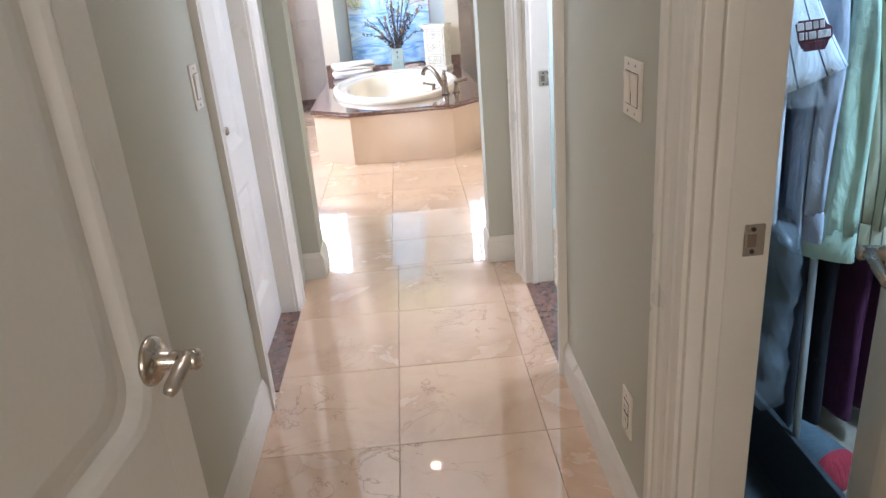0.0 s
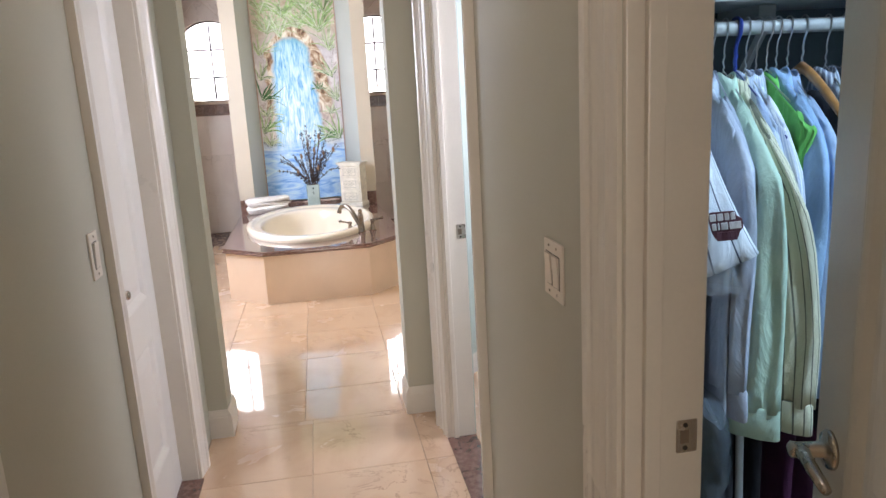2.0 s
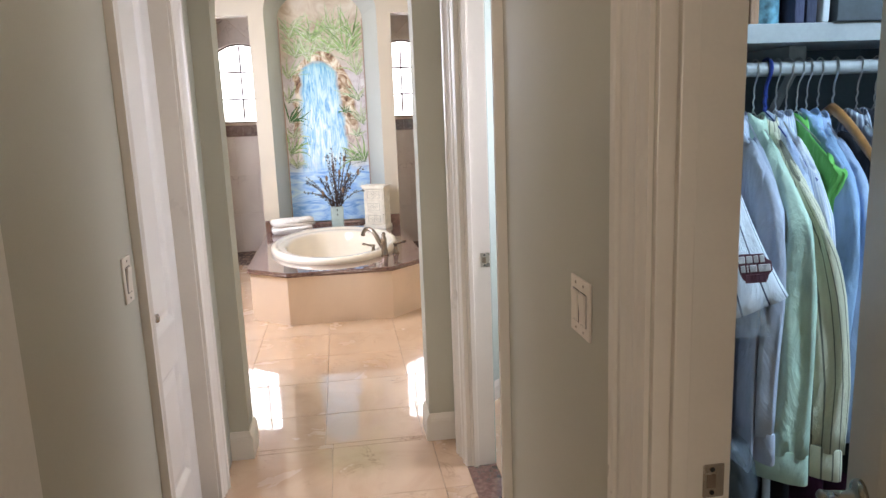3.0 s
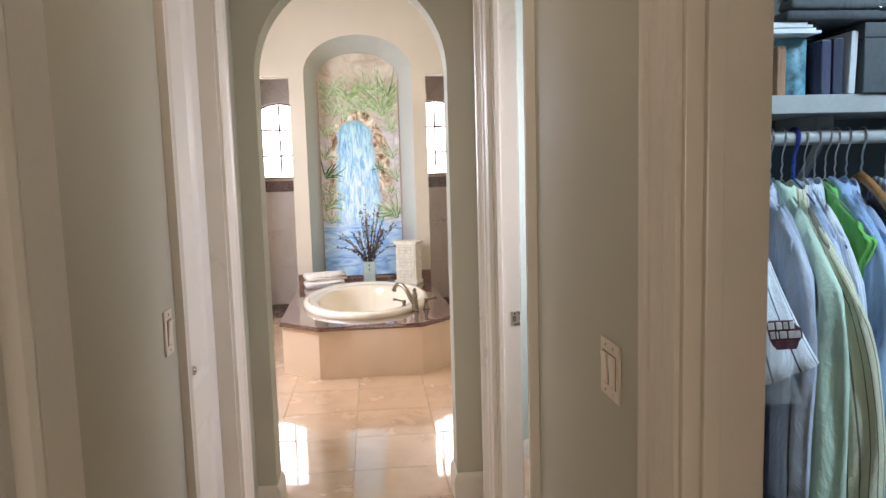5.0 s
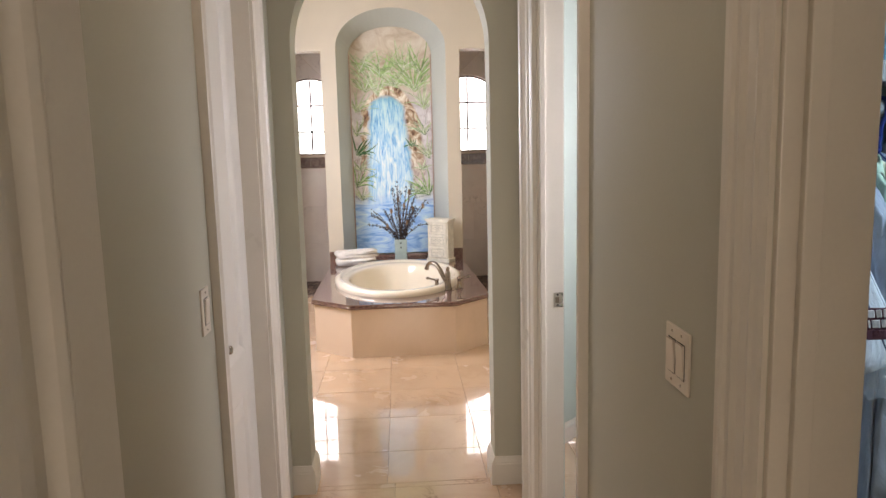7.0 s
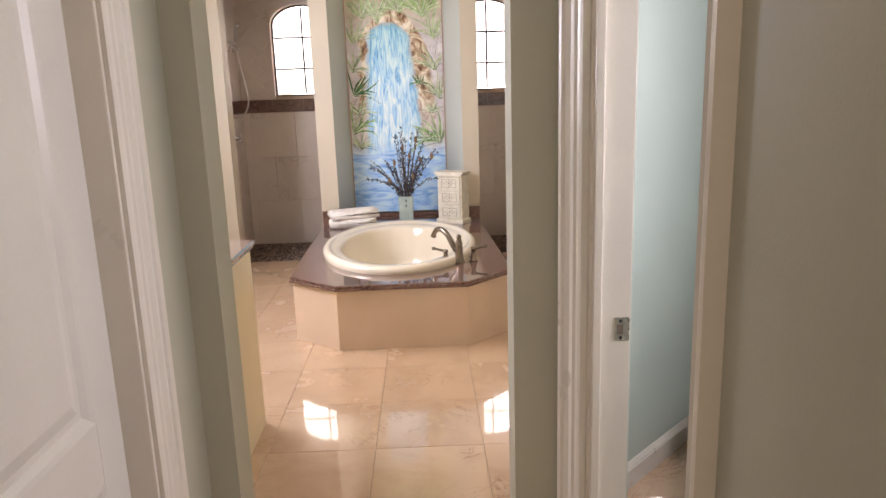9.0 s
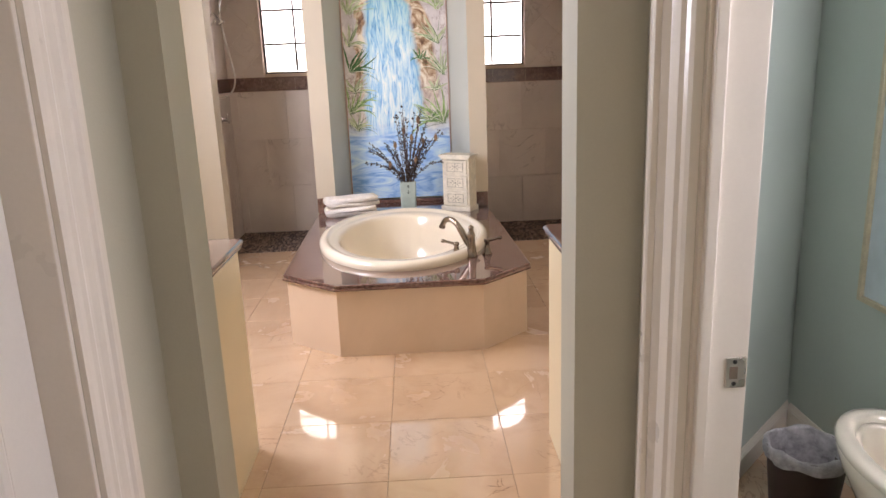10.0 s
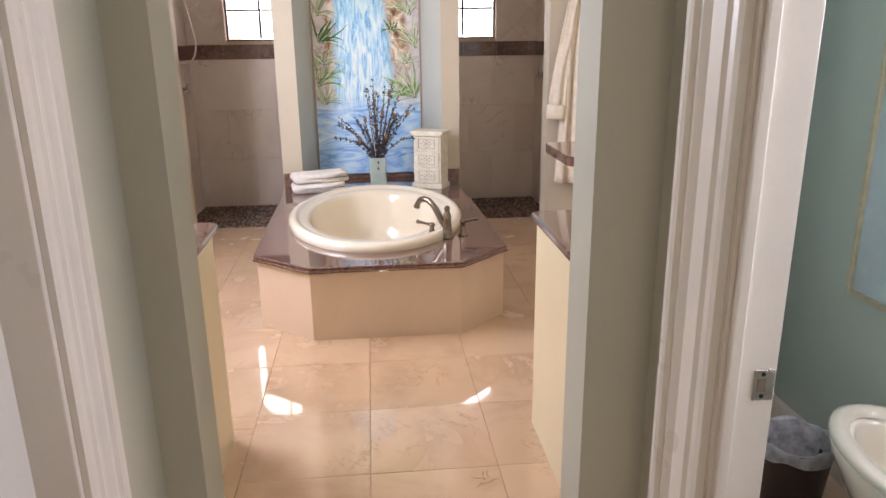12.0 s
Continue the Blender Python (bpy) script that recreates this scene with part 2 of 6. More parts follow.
def lathe(bm, prof, seg=24, sx=1.0, sy=1.0, m=None):
    """Turn a profile of (radius, z) round z."""
    rings = []
    for r, z in prof:
        if r < 1e-5:
            rings.append([bm.verts.new((0, 0, z))])
        else:
            rings.append([bm.verts.new((r * sx * math.cos(2 * math.pi * i / seg), r * sy * math.sin(2 * math.pi * i / seg), z)) for i in range(seg)])
    fs = []
    for a, b in zip(rings, rings[1:]):
        for i in range(seg):
            j = (i + 1) % seg
            if len(a) == 1 and len(b) == 1:
                continue
            if len(a) == 1:
                fs.append(bm.faces.new((a[0], b[i], b[j])))
            elif len(b) == 1:
                fs.append(bm.faces.new((a[i], a[j], b[0])))
            else:
                fs.append(bm.faces.new((a[i], a[j], b[j], b[i])))
    bmesh.ops.recalc_face_normals(bm, faces=fs)
    if m is not None:
        bmesh.ops.transform(bm, matrix=m, verts=[v for r in rings for v in r])
    return bm


def L(prof, seg=24, sx=1.0, sy=1.0, m=None):
    return lathe(bmesh.new(), prof, seg, sx, sy, m)


def tube(bm, pts, r, seg=8, cap=True):
    """Sweep a circle of radius r (or a list of radii) along points."""
    pts = [Vector(p) for p in pts]
    rs = r if isinstance(r, (list, tuple)) else [r] * len(pts)
    rings, up = [], None
    for i, p in enumerate(pts):
        d = (pts[min(i + 1, len(pts) - 1)] - pts[max(i - 1, 0)]).normalized()
        if up is None:
            up = d.orthogonal().normalized()
        up = (up - d * up.dot(d)).normalized()
        side = d.cross(up)
        rings.append([bm.verts.new(p + (up * math.cos(2 * math.pi * k / seg) + side * math.sin(2 * math.pi * k / seg)) * rs[i]) for k in range(seg)])
    fs = [bm.faces.new((a[k], a[(k + 1) % seg], b[(k + 1) % seg], b[k])) for a, b in zip(rings, rings[1:]) for k in range(seg)]
    if cap:
        fs += [bm.faces.new(rings[0][::-1]), bm.faces.new(rings[-1])]
    bmesh.ops.recalc_face_normals(bm, faces=fs)
    return bm


def T(pts, r, seg=8):
    return tube(bmesh.new(), pts, r, seg)


def smooth_path(pts, n=6):
    """Catmull-Rom through points."""
    p = [Vector(q) for q in pts]
    p = [p[0] * 2 - p[1]] + p + [p[-1] * 2 - p[-2]]
    out = []
    for a, b, c, d in zip(p, p[1:], p[2:], p[3:]):
        for i in range(n):
            s = i / n
            out.append(0.5 * (2 * b + (c - a) * s + (2 * a - 5 * b + 4 * c - d) * s * s + (3 * b - a - 3 * c + d) * s ** 3))
    return out + [p[-2]]


def arch_pts(cx, half, spring, rise, n=24, flip=False):
    """Points over an arch from its left spring to its right one."""
    q = [(cx - half * math.cos(math.pi * i / n), spring + rise * math.sin(math.pi * i / n)) for i in range(n + 1)]
    return q[::-1] if flip else q


def structure(name, bm, mat, label, category):
    return tagged(obj(name, bm, mat), label, category, kind="structure")


# ---- the hall, closet, toilet room and bedroom shells ----
def wall_x(name, x0, x1, y0, y1, z1, gaps, mat, label):
    """A wall that runs along y, with door gaps (y0, y1, head height)."""
    pts, y = [(y0, 0)], y0
    for g0, g1, h in gaps:
        pts += [(g0, 0), (g0, h), (g1, h), (g1, 0)]
    pts += [(y1, 0), (y1, z1), (y0, z1)]
    return structure(name, P(pts, "x", x0, x1), mat, label, "wall")


D1 = (2.37, 3.03, 2.42)    # shut panel door on the left wall
D2 = (2.385, 3.095, 2.42)   # toilet room doorway
D3 = (0.59, 1.31, 2.42)    # closet doorway
wall_x("wall_west", HL - 0.12, HL, 0.20, AY0, HALL_H, [D1], SAGE, "sage painted hall wall with a panel door")
wall_x("wall_east", HR, HR + 0.143, 0.20, 2.10, HALL_H, [D3], SAGE, "sage painted hall wall with the closet doorway")
wall_x("wall_east_toilet", HR, HR + 0.105, 2.10, AY0, HALL_H, [D2], SAGE, "sage painted hall wall with the toilet doorway")
# entry wall the camera stands in
structure("wall_south", P([(-2.2, 0), (-0.43, 0), (-0.43, 2.44), (0.46, 2.44), (0.46, 0), (2.4, 0), (2.4, HALL_H), (-2.2, HALL_H)], "y", 0.06, 0.20), SAGE, "painted wall with the hall's entry opening", "wall")
# arch wall
a = arch_pts(0.0, AX, 1.955, 0.43, 32)
pts = [(-BX, 0), (-AX, 0)] + a + [(AX, 0), (0.66, 0), (0.66, BATH_H), (-BX, BATH_H)]
structure("wall_arch", P(pts, "y", AY0, AY1), SAGE, "sage painted wall with a tall round arch", "wall")
# blocks that back the two vanities
structure("wall_vanity_west", B(-BX, -0.66, AY1, 3.94, 0, BATH_H), SAGE, "painted wall behind the vanity", "wall")
structure("wall_vanity_east", P([(0.655, 3.765), (0.834, 3.944), (0.655, 3.944)], "z", 0, BATH_H), SAGE, "painted wall behind the vanity", "wall")
# toilet room
structure("wall_toilet_angled", P([(0.661, 3.641), (1.66, 4.64), (1.60, 4.70), (0.638, 3.738)], "z", 0, BATH_H), TEAL, "blue-green angled wall of the toilet room", "wall")
structure("wall_toilet_east", P([(2.10, 0), (4.62, 0), (4.62, BATH_H), (2.10, BATH_H), (2.10, 2.2), (3.1, 2.2), (3.1, 1.3), (2.6, 1.3), (2.6, 2.2), (2.10, 2.2)], "x", 1.55, 1.65), TEAL, "blue-green wall of the toilet room with a window opening", "wall")
structure("wall_toilet_south", B(0.661, 1.55, 2.10, 2.20, 0, HALL_H), TEAL, "blue-green wall of the toilet room", "wall")
structure("wall_toilet_west", B(0.6605, 0.666, 3.10, 3.645, 0, HALL_H), TEAL, "blue-green wall of the toilet room", "wall")
structure("wall_toilet_north", B(1.60, BX, 4.54, 4.66, 0, BATH_H), SAGE, "painted bathroom wall", "wall")
structure("ceiling_toilet", B(0.661, 1.88, 2.1, 4.6, HALL_H, HALL_H + 0.08), CEIL, "white ceiling of the toilet room", "ceiling")
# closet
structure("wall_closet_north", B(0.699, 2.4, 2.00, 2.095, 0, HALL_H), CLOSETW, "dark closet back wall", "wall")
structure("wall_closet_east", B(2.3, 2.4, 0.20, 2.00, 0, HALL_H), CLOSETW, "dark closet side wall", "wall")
structure("ceiling_closet", B(0.699, 2.4, 0.2, 2.1, 2.62, 2.7), CEIL, "white closet ceiling", "ceiling")
structure("floor_closet", B(0.699, 2.4, 0.2, 2.1, -0.08, 0.0), CARPET, "beige carpet of the closet", "floor")
# bedroom behind the camera
structure("wall_bedroom", P([(-2.2, 0), (2.4, 0), (2.4, HALL_H), (-2.2, HALL_H)], "y", -3.6, -3.5), CREAMWALL, "plain bedroom wall", "wall")
structure("wall_bedroom_west", B(-2.3, -2.2, -3.6, 0.2, 0, HALL_H), CREAMWALL, "plain bedroom wall", "wall")
structure("wall_bedroom_east", B(2.4, 2.5, -3.6, 0.2, 0, HALL_H), CREAMWALL, "plain bedroom wall", "wall")
structure("floor_bedroom", B(-2.2, 2.4, -3.5, 0.06, -0.08, 0.0), CARPET, "beige bedroom carpet", "floor")
structure("ceiling_bedroom", B(-2.3, 2.5, -3.6, 0.13, HALL_H, HALL_H + 0.08), CEIL, "white bedroom ceiling", "ceiling")
structure("ceiling_hall", B(HL - 0.12, HR + 0.143, 0.13, AY0, HALL_H, HALL_H + 0.08), CEIL, "white hall ceiling", "ceiling")
structure("wall_behind_door", B(-0.80, HL - 0.12, 2.0, 3.4, 0, 2.6), SAGE, "wall behind the shut door", "wall")

# ---- bathroom shell ----
structure("wall_bath_east", B(BX, BX + 0.1, AY0, MY1, 0, BATH_H), CREAMWALL, "cream painted bathroom wall", "wall")
# opening added out of view to hold the side fill lamp
structure("wall_bath_west", P([(AY0, 0), (MY1, 0), (MY1, BATH_H), (AY0, BATH_H), (AY0, 2.5), (6.2, 2.5), (6.2, 1.35), (5.0, 1.35), (5.0, 2.5), (AY0, 2.5)], "x", -BX - 0.1, -BX), CREAMWALL, "cream painted bathroom wall with an unseen opening added for a lamp", "wall")
structure("ceiling_bath", B(-BX - 0.1, BX + 0.1, AY0, MY1, BATH_H, BATH_H + 0.1), CEIL, "white bathroom ceiling", "ceiling")
structure("ceiling_shower", B(-BX, BX, MY1, SY + 0.2, 2.9, 3.0), CEIL, "plain shower ceiling", "ceiling")

NX, NH, MX, MH = -0.03, 0.53, -0.043, 0.418    # niche opening and mural: centre, half width
NSP, NRI, MSP, MRI = 2.49, 0.37, 2.455, 0.28
SO = 2.465
pts = [(-BX, 0), (-1.42, 0), (-1.42, SO), (-0.705, SO), (-0.705, 0), (NX - NH, 0)] + arch_pts(NX, NH, NSP, NRI, 28)
pts += [(NX + NH, 0), (0.635, 0), (0.635, SO), (1.315, SO), (1.315, 0), (BX, 0), (BX, BATH_H), (-BX, BATH_H)]
structure("wall_mural", P(pts, "y", MY0, MY1), BATHPAINT, "pale wall with an arched mural niche between two shower openings", "wall")
# splayed reveal of the niche
bm = bmesh.new()
fr = [(NX - NH, 0.3)] + arch_pts(NX, NH, NSP, NRI, 28) + [(NX + NH, 0.3)]
bk = [(MX - MH, 0.3)] + arch_pts(MX, MH, MSP, MRI, 28) + [(MX + MH, 0.3)]
v0 = [bm.verts.new((x, MY0 + 0.002, z)) for x, z in fr]
v1 = [bm.verts.new((x, MY0 + 0.32, z)) for x, z in bk]
v2 = [bm.verts.new((x + (0.03 if x > NX else -0.03), MY0 + 0.002, z + 0.03)) for x, z in fr]
v3 = [bm.verts.new((x + (0.03 if x > NX else -0.03), MY0 + 0.38, z + 0.03)) for x, z in bk]
for p, q in ((v0, v1), (v1, v3), (v3, v2)):
    for i in range(len(p) - 1):
        bm.faces.new((p[i], p[i + 1], q[i + 1], q[i]))
bmesh.ops.recalc_face_normals(bm, faces=bm.faces)
structure("niche_reveal", bm, NICHEP, "splayed sage reveal of the arched mural niche", "wall")
structure("niche_back", B(-0.7, 0.63, 7.835, 7.87, 0.0, 2.9), CREAMWALL, "plain back of the mural niche", "wall")

# shower back wall, cut for two windows
WB, WSP, WRI = 1.47, 2.14, 0.195
WINS = [(-0.98, 0.295), (0.835, 0.295)]
bm = bmesh.new()
edges = [-BX] + [cx + s_ * hw for cx, hw in WINS for s_ in (-1, 1)] + [BX]
for k in (0, 2, 4):
    prism(bm, [(edges[k], -0.1), (edges[k + 1], -0.1), (edges[k + 1], 2.95), (edges[k], 2.95)], "y", SY, SY + 0.16)
for cx, hw in WINS:
    prism(bm, [(cx - hw, -0.1), (cx + hw, -0.1), (cx + hw, WB), (cx - hw, WB)], "y", SY, SY + 0.16)
    prism(bm, arch_pts(cx, hw, WSP, WRI, 20) + [(cx + hw, 2.95), (cx - hw, 2.95)], "y", SY, SY + 0.16)
shower_wall = structure("wall_shower_north", bm, GROUT, "marble-tiled shower wall with two arched windows", "wall")
shower_left = structure("wall_shower_west", B(-BX, SXL, MY1, SY, -0.1, 2.95), SHTILE, "marble-clad shower side wall", "wall")
shower_right = structure("wall_shower_east", B(SXR, BX, MY1, SY, -0.1, 2.95), SHTILE, "marble-clad shower side wall", "wall")


def clip(poly, x0, x1, z0, z1):
    """Clip a convex outline to a rectangle."""
    for ax, lim, sgn in ((0, x0, 1), (0, x1, -1), (1, z0, 1), (1, z1, -1)):
        out = []
        for i, p in enumerate(poly):
            q = poly[(i + 1) % len(poly)]
            dp, dq = sgn * (p[ax] - lim), sgn * (q[ax] - lim)
            if dp >= 0:
                out.append(p)
            if dp * dq < 0:
                s = dp / (dp - dq)
                out.append((p[0] + s * (q[0] - p[0]), p[1] + s * (q[1] - p[1])))
        poly = out
        if len(poly) < 3:
            return []
    return poly


def window(name, cx, hw):
    w = thing(name, (cx, SY + 0.08, WB), "arched window with dark muntins and six panes", "window", kind="structure")
    arc = arch_pts(0, hw, WSP - WB, WRI, 20)
    arc2 = arch_pts(0, hw - 0.014, WSP - WB, WRI - 0.014, 20)
    bm = bmesh.new()
    loop = [(-hw, 0)] + arc + [(hw, 0)]
    inner = [(-hw + 0.014, 0.014)] + arc2 + [(hw - 0.014, 0.014)]
    for y in (-0.02, 0.02):
        for i in range(len(loop)):
            j = (i + 1) % len(loop)
            vs = [bm.verts.new((p[0], y, p[1])) for p in (loop[i], loop[j], inner[j], inner[i])]
            bm.faces.new(vs)
    for i in range(len(inner)):
        j = (i + 1) % len(inner)
        bm.faces.new([bm.verts.new(q) for q in ((inner[i][0], -0.02, inner[i][1]), (inner[j][0], -0.02, inner[j][1]), (inner[j][0], 0.02, inner[j][1]), (inner[i][0], 0.02, inner[i][1]))])
    bmesh.ops.remove_doubles(bm, verts=bm.verts, dist=0.0003)
    bmesh.ops.recalc_face_normals(bm, faces=bm.faces)
    part("window_frame", bm, IRON, w)
    part("muntin", B(-0.009, 0.009, -0.014, 0.014, 0.02, WSP + WRI - WB - 0.02, 0.003, 1), IRON, w)
    for z in (1.732 - WB, 2.03 - WB):
        part("muntin", B(-hw + 0.02, hw - 0.02, -0.0135, 0.0135, z - 0.009, z + 0.009, 0.003, 1), IRON, w)
    pane = part("pane", P([(-hw + 0.02, 0.02)] + arc2 + [(hw - 0.02, 0.02)], "y", -0.003, 0.003), GLASS, w)
    pane.visible_shadow = False
    return w


window("window_1", *WINS[0])
window("window_2", *WINS[1])


# ---- doors, casings, baseboards ----
def casing_bm(w, length, d):
    """A moulded casing board: w wide along x, d proud along -y, length up z; the back band is at x = 0."""
    prof = [(0, 0), (0, -d), (0.012, -d * 1.0), (0.020, -d * 0.93), (0.026, -d * 0.72), (0.036, -d * 0.70), (0.044, -d * 0.82), (0.052, -d * 0.70),
            (0.058, -d * 0.60), (w - 0.040, -d * 0.55), (w - 0.030, -d * 0.66), (w - 0.022, -d * 0.52), (w - 0.010, -d * 0.46), (w, -d * 0.36), (w, 0)]
    return P(prof, "z", 0, length)


def put_part(name, bm, mat, parent, m, label=""):
    bmesh.ops.transform(bm, matrix=m, verts=bm.verts)
    return part(name, bm, mat, parent, label)


def door_trim(name, wall_x_, y0, y1, head, face, w_far, w_near, d_far, d_near, depth, sill, label):
    """Casing, jambs, stops and stone threshold of a doorway in a wall along y. face: +1 if the hall lies at greater x."""
    t = thing(name, (wall_x_, (y0 + y1) / 2, 0), label, "door frame", kind="structure")
    inv = t.matrix_world.inverted()

    def world_part(nm, bm, mat, m=Matrix.Identity(4), lab=""):
        return put_part(nm, bm, mat, t, inv @ m, lab)
    # local board: x across the board from its outer edge, -y proud of the wall
    rot = Matrix.Rotation(radians(90 * face), 4, "Z")
    far = Matrix.Translation((wall_x_, y1 + w_far, 0)) @ rot @ Matrix.Diagonal((1, 1, 1, 1))
    near = Matrix.Translation((wall_x_, y0 - w_near, 0)) @ rot
    fb, nb = casing_bm(w_far, head + w_far, d_far), casing_bm(w_near, head + w_near, d_near)
    if face > 0:
        bmesh.ops.scale(fb, vec=(-1, 1, 1), verts=fb.verts)
        bmesh.ops.reverse_faces(fb, faces=fb.faces)
    else:
        bmesh.ops.scale(nb, vec=(-1, 1, 1), verts=nb.verts)
        bmesh.ops.reverse_faces(nb, faces=nb.faces)
    world_part("casing", fb, TRIM, far)
    world_part("casing", nb, TRIM, near)
    hx0, hx1 = (wall_x_, wall_x_ + 0.6 * d_far) if face > 0 else (wall_x_ - 0.6 * d_far, wall_x_)
    world_part("casing", bx(bmesh.new(), hx0, hx1, y0 - 0.001, y1 + 0.001, head, head + w_far * 0.9, 0.006), TRIM)
    x0, x1 = sorted((wall_x_, wall_x_ - face * depth))
    for ya, yb in ((y0 - 0.004, y0 + 0.012), (y1 - 0.012, y1 + 0.004)):
        world_part("jamb", bx(bmesh.new(), x0 + 0.001, x1 - 0.001, ya, yb, 0, head, 0.002), TRIM)
    world_part("jamb", bx(bmesh.new(), x0 + 0.001, x1 - 0.001, y0 + 0.012, y1 - 0.012, head - 0.014, head + 0.003), TRIM)
    if sill:
        world_part("threshold", bx(bmesh.new(), x0 - 0.0 if face > 0 else x0 - 0.02, x1 + (0.02 if face > 0 else 0), y0 + 0.012, y1 - 0.012, -0.02, 0.006, 0.002), GRANITE, lab="polished brown granite threshold")
    return t, world_part


trim1, wp1 = door_trim("door_frame_1", HL, D1[0], D1[1], D1[2], 1, 0.105, 0.105, 0.028, 0.024, 0.12, True, "white moulded frame of the shut panel door")
trim2, wp2 = door_trim("door_frame_2", HR, D2[0], D2[1], D2[2], -1, 0.14, 0.07, 0.045, 0.03, 0.105, True, "white moulded frame of the toilet doorway")
trim3, wp3 = door_trim("door_frame_3", HR, D3[0], D3[1], D3[2], -1, 0.12, 0.09, 0.024, 0.024, 0.143, False, "white moulded frame of the closet doorway")
# door stops and strike plates on the far jambs
wp2("stop", B(HR + 0.008, HR + 0.030, D2[1] - 0.027, D2[1] - 0.012, 0.006, 2.41, 0.003), TRIM)
wp3("stop", B(HR + 0.030, HR + 0.060, D3[1] - 0.026, D3[1] - 0.012, 0, 2.41, 0.003), TRIM)


def strike(wp, x, y, z):
    wp("strike_plate", B(x - 0.016, x + 0.022, y - 0.0025, y + 0.001, z - 0.030, z + 0.030, 0.002, 1), NICKEL, lab="nickel strike plate")
    wp("strike_hole", B(x - 0.009, x + 0.006, y - 0.0035, y - 0.001, z - 0.012, z + 0.012), STRIKEIN)
    for s in (-0.021, 0.021):
        wp("screw", L([(0.0, 0.0), (0.004, 0.0), (0.0042, 0.001), (0, 0.0015)], 10, m=Matrix.Translation((x, y - 0.0026, z + s)) @ Matrix.Rotation(radians(90), 4, "X")), DARKSLOT)


strike(wp2, 0.634, D2[1] - 0.012, 0.913)
strike(wp3, 0.664, D3[1] - 0.012, 0.890)


def panel_leaf(name, width, height, th, at, turn, label, stile=0.115, rail=(0.66, 0.80), round_=0.0):
    """A moulded two-panel door leaf; local x runs from the hinge edge to the free edge, faces look along +y and -y."""
    d = thing(name, at, label, "door", kind="structure", turn=turn)
    bm = bmesh.new()
    s = stile
    zs = [(0.0, 0.20, None), (0.20, rail[0], "p"), (rail[0], rail[1], None), (rail[1], height - 0.13, "p"), (height - 0.13, height, None)]
    bx(bm, 0, s, -th / 2, th / 2, 0, height, 0.002, 1)
    bx(bm, width - s, width, -th / 2, th / 2, 0, height, 0.002, 1)
    for z0, z1, k in zs:
        if k is None:
            bx(bm, s, width - s, -th / 2, th / 2, z0, z1)
    part("frame", bm, DOORP, d)

    def outline_of(ins, z0, z1, r):
        x0, x1, za, zb = s + ins, width - s - ins, z0 + ins, z1 - ins
        out = []
        for cx, cz, a0 in ((x0, za, 180), (x1, za, 270), (x1, zb, 0), (x0, zb, 90)):
            ox, oz = cx + (r if cx == x0 else -r), cz + (r if cz == za else -r)
            for i in range(7):
                a = radians(a0 + 15 * i)
                out.append((ox + r * math.cos(a), oz + r * math.sin(a)))
        return out
    for z0, z1, k in zs:
        if k:
            bm = bmesh.new()
            for side in (-1, 1):
                y0, y1, y2 = side * th / 2, side * (th / 2 - 0.014), side * (th / 2 - 0.006)
                rings = []
                for ins, y, r in ((0, y0, 0.0), (0.003, y0, round_), (0.014, y0 - side * 0.004, round_), (0.03, y1, round_), (0.045, y1, round_), (0.075, y2, round_), (0.09, y2, round_)):
                    rings.append([bm.verts.new((x, y, z)) for x, z in outline_of(ins, z0, z1, r)])
                n = len(rings[0])
                for p, q in zip(rings, rings[1:]):
                    for i in range(n):
                        bm.faces.new((p[i], p[(i + 1) % n], q[(i + 1) % n], q[i]))
                bm.faces.new(rings[-1])
            bmesh.ops.remove_doubles(bm, verts=bm.verts, dist=0.0001)
            bmesh.ops.recalc_face_normals(bm, faces=bm.faces)
            part("panel", bm, DOORP, d)
    return d


def lever(parent, x, z, y, side, lx, reach=1.0):
    """Lever handle on a leaf face: rosette, neck and a lever that runs towards the hinge."""
    face = Matrix.Translation((x, y, z)) @ Matrix.Rotation(radians(-90 * side), 4, "X")
    h = part("door_handle", L([(0, 0.0), (0.033, 0.0), (0.033, 0.004), (0.029, 0.009), (0.018, 0.012), (0.0135, 0.016), (0.0130, 0.056), (0.0140, 0.062), (0.010, 0.066), (0, 0.067)], 24, m=face), NICKEL, parent, "satin nickel lever handle and rosette", True)
    path = smooth_path([(x + 0.004, y + side * 0.047, z), (x - 0.025 * reach, y + side * 0.050, z + 0.003), (x - 0.065 * reach, y + side * 0.049, z - 0.004), (x - 0.105 * reach, y + side * 0.045, z - 0.014)], 5)
    part("lever", T(path, [0.012] * 5 + [0.0105] * 5 + [0.010] * 4 + [0.009, 0.007], 12), NICKEL, h, smooth=True)
    return h


# shut door on the left wall, recessed to the far side of its jamb
d1 = panel_leaf("door_1", 0.634, 2.39, 0.036, (-0.580, D1[0] + 0.013, 0.008), 90, "shut white moulded panel door")
lever(d1, 0.06, 0.93, -0.018, -1, 1)
# entry door, open along the hall
d2 = panel_leaf("door_2", 0.76, 2.39, 0.036, (-0.377, 0.285, 0.01), 83.3, "open white moulded panel door with a nickel knob", 0.072, (0.68, 0.855), 0.05)
lever(d2, 0.70, 0.93, -0.018, -1, -1, 0.55)
lever(d2, 0.70, 0.93, 0.018, 1, -1, 0.55)
# closet door, ajar into the closet
d3 = panel_leaf("door_3", 0.69, 2.39, 0.036, (0.712, 0.60, 0.01), 73.5, "white closet door standing ajar")
lever(d3, 0.63, 0.87, 0.018, 1, -1)
lever(d3, 0.63, 0.87, -0.018, -1, -1)


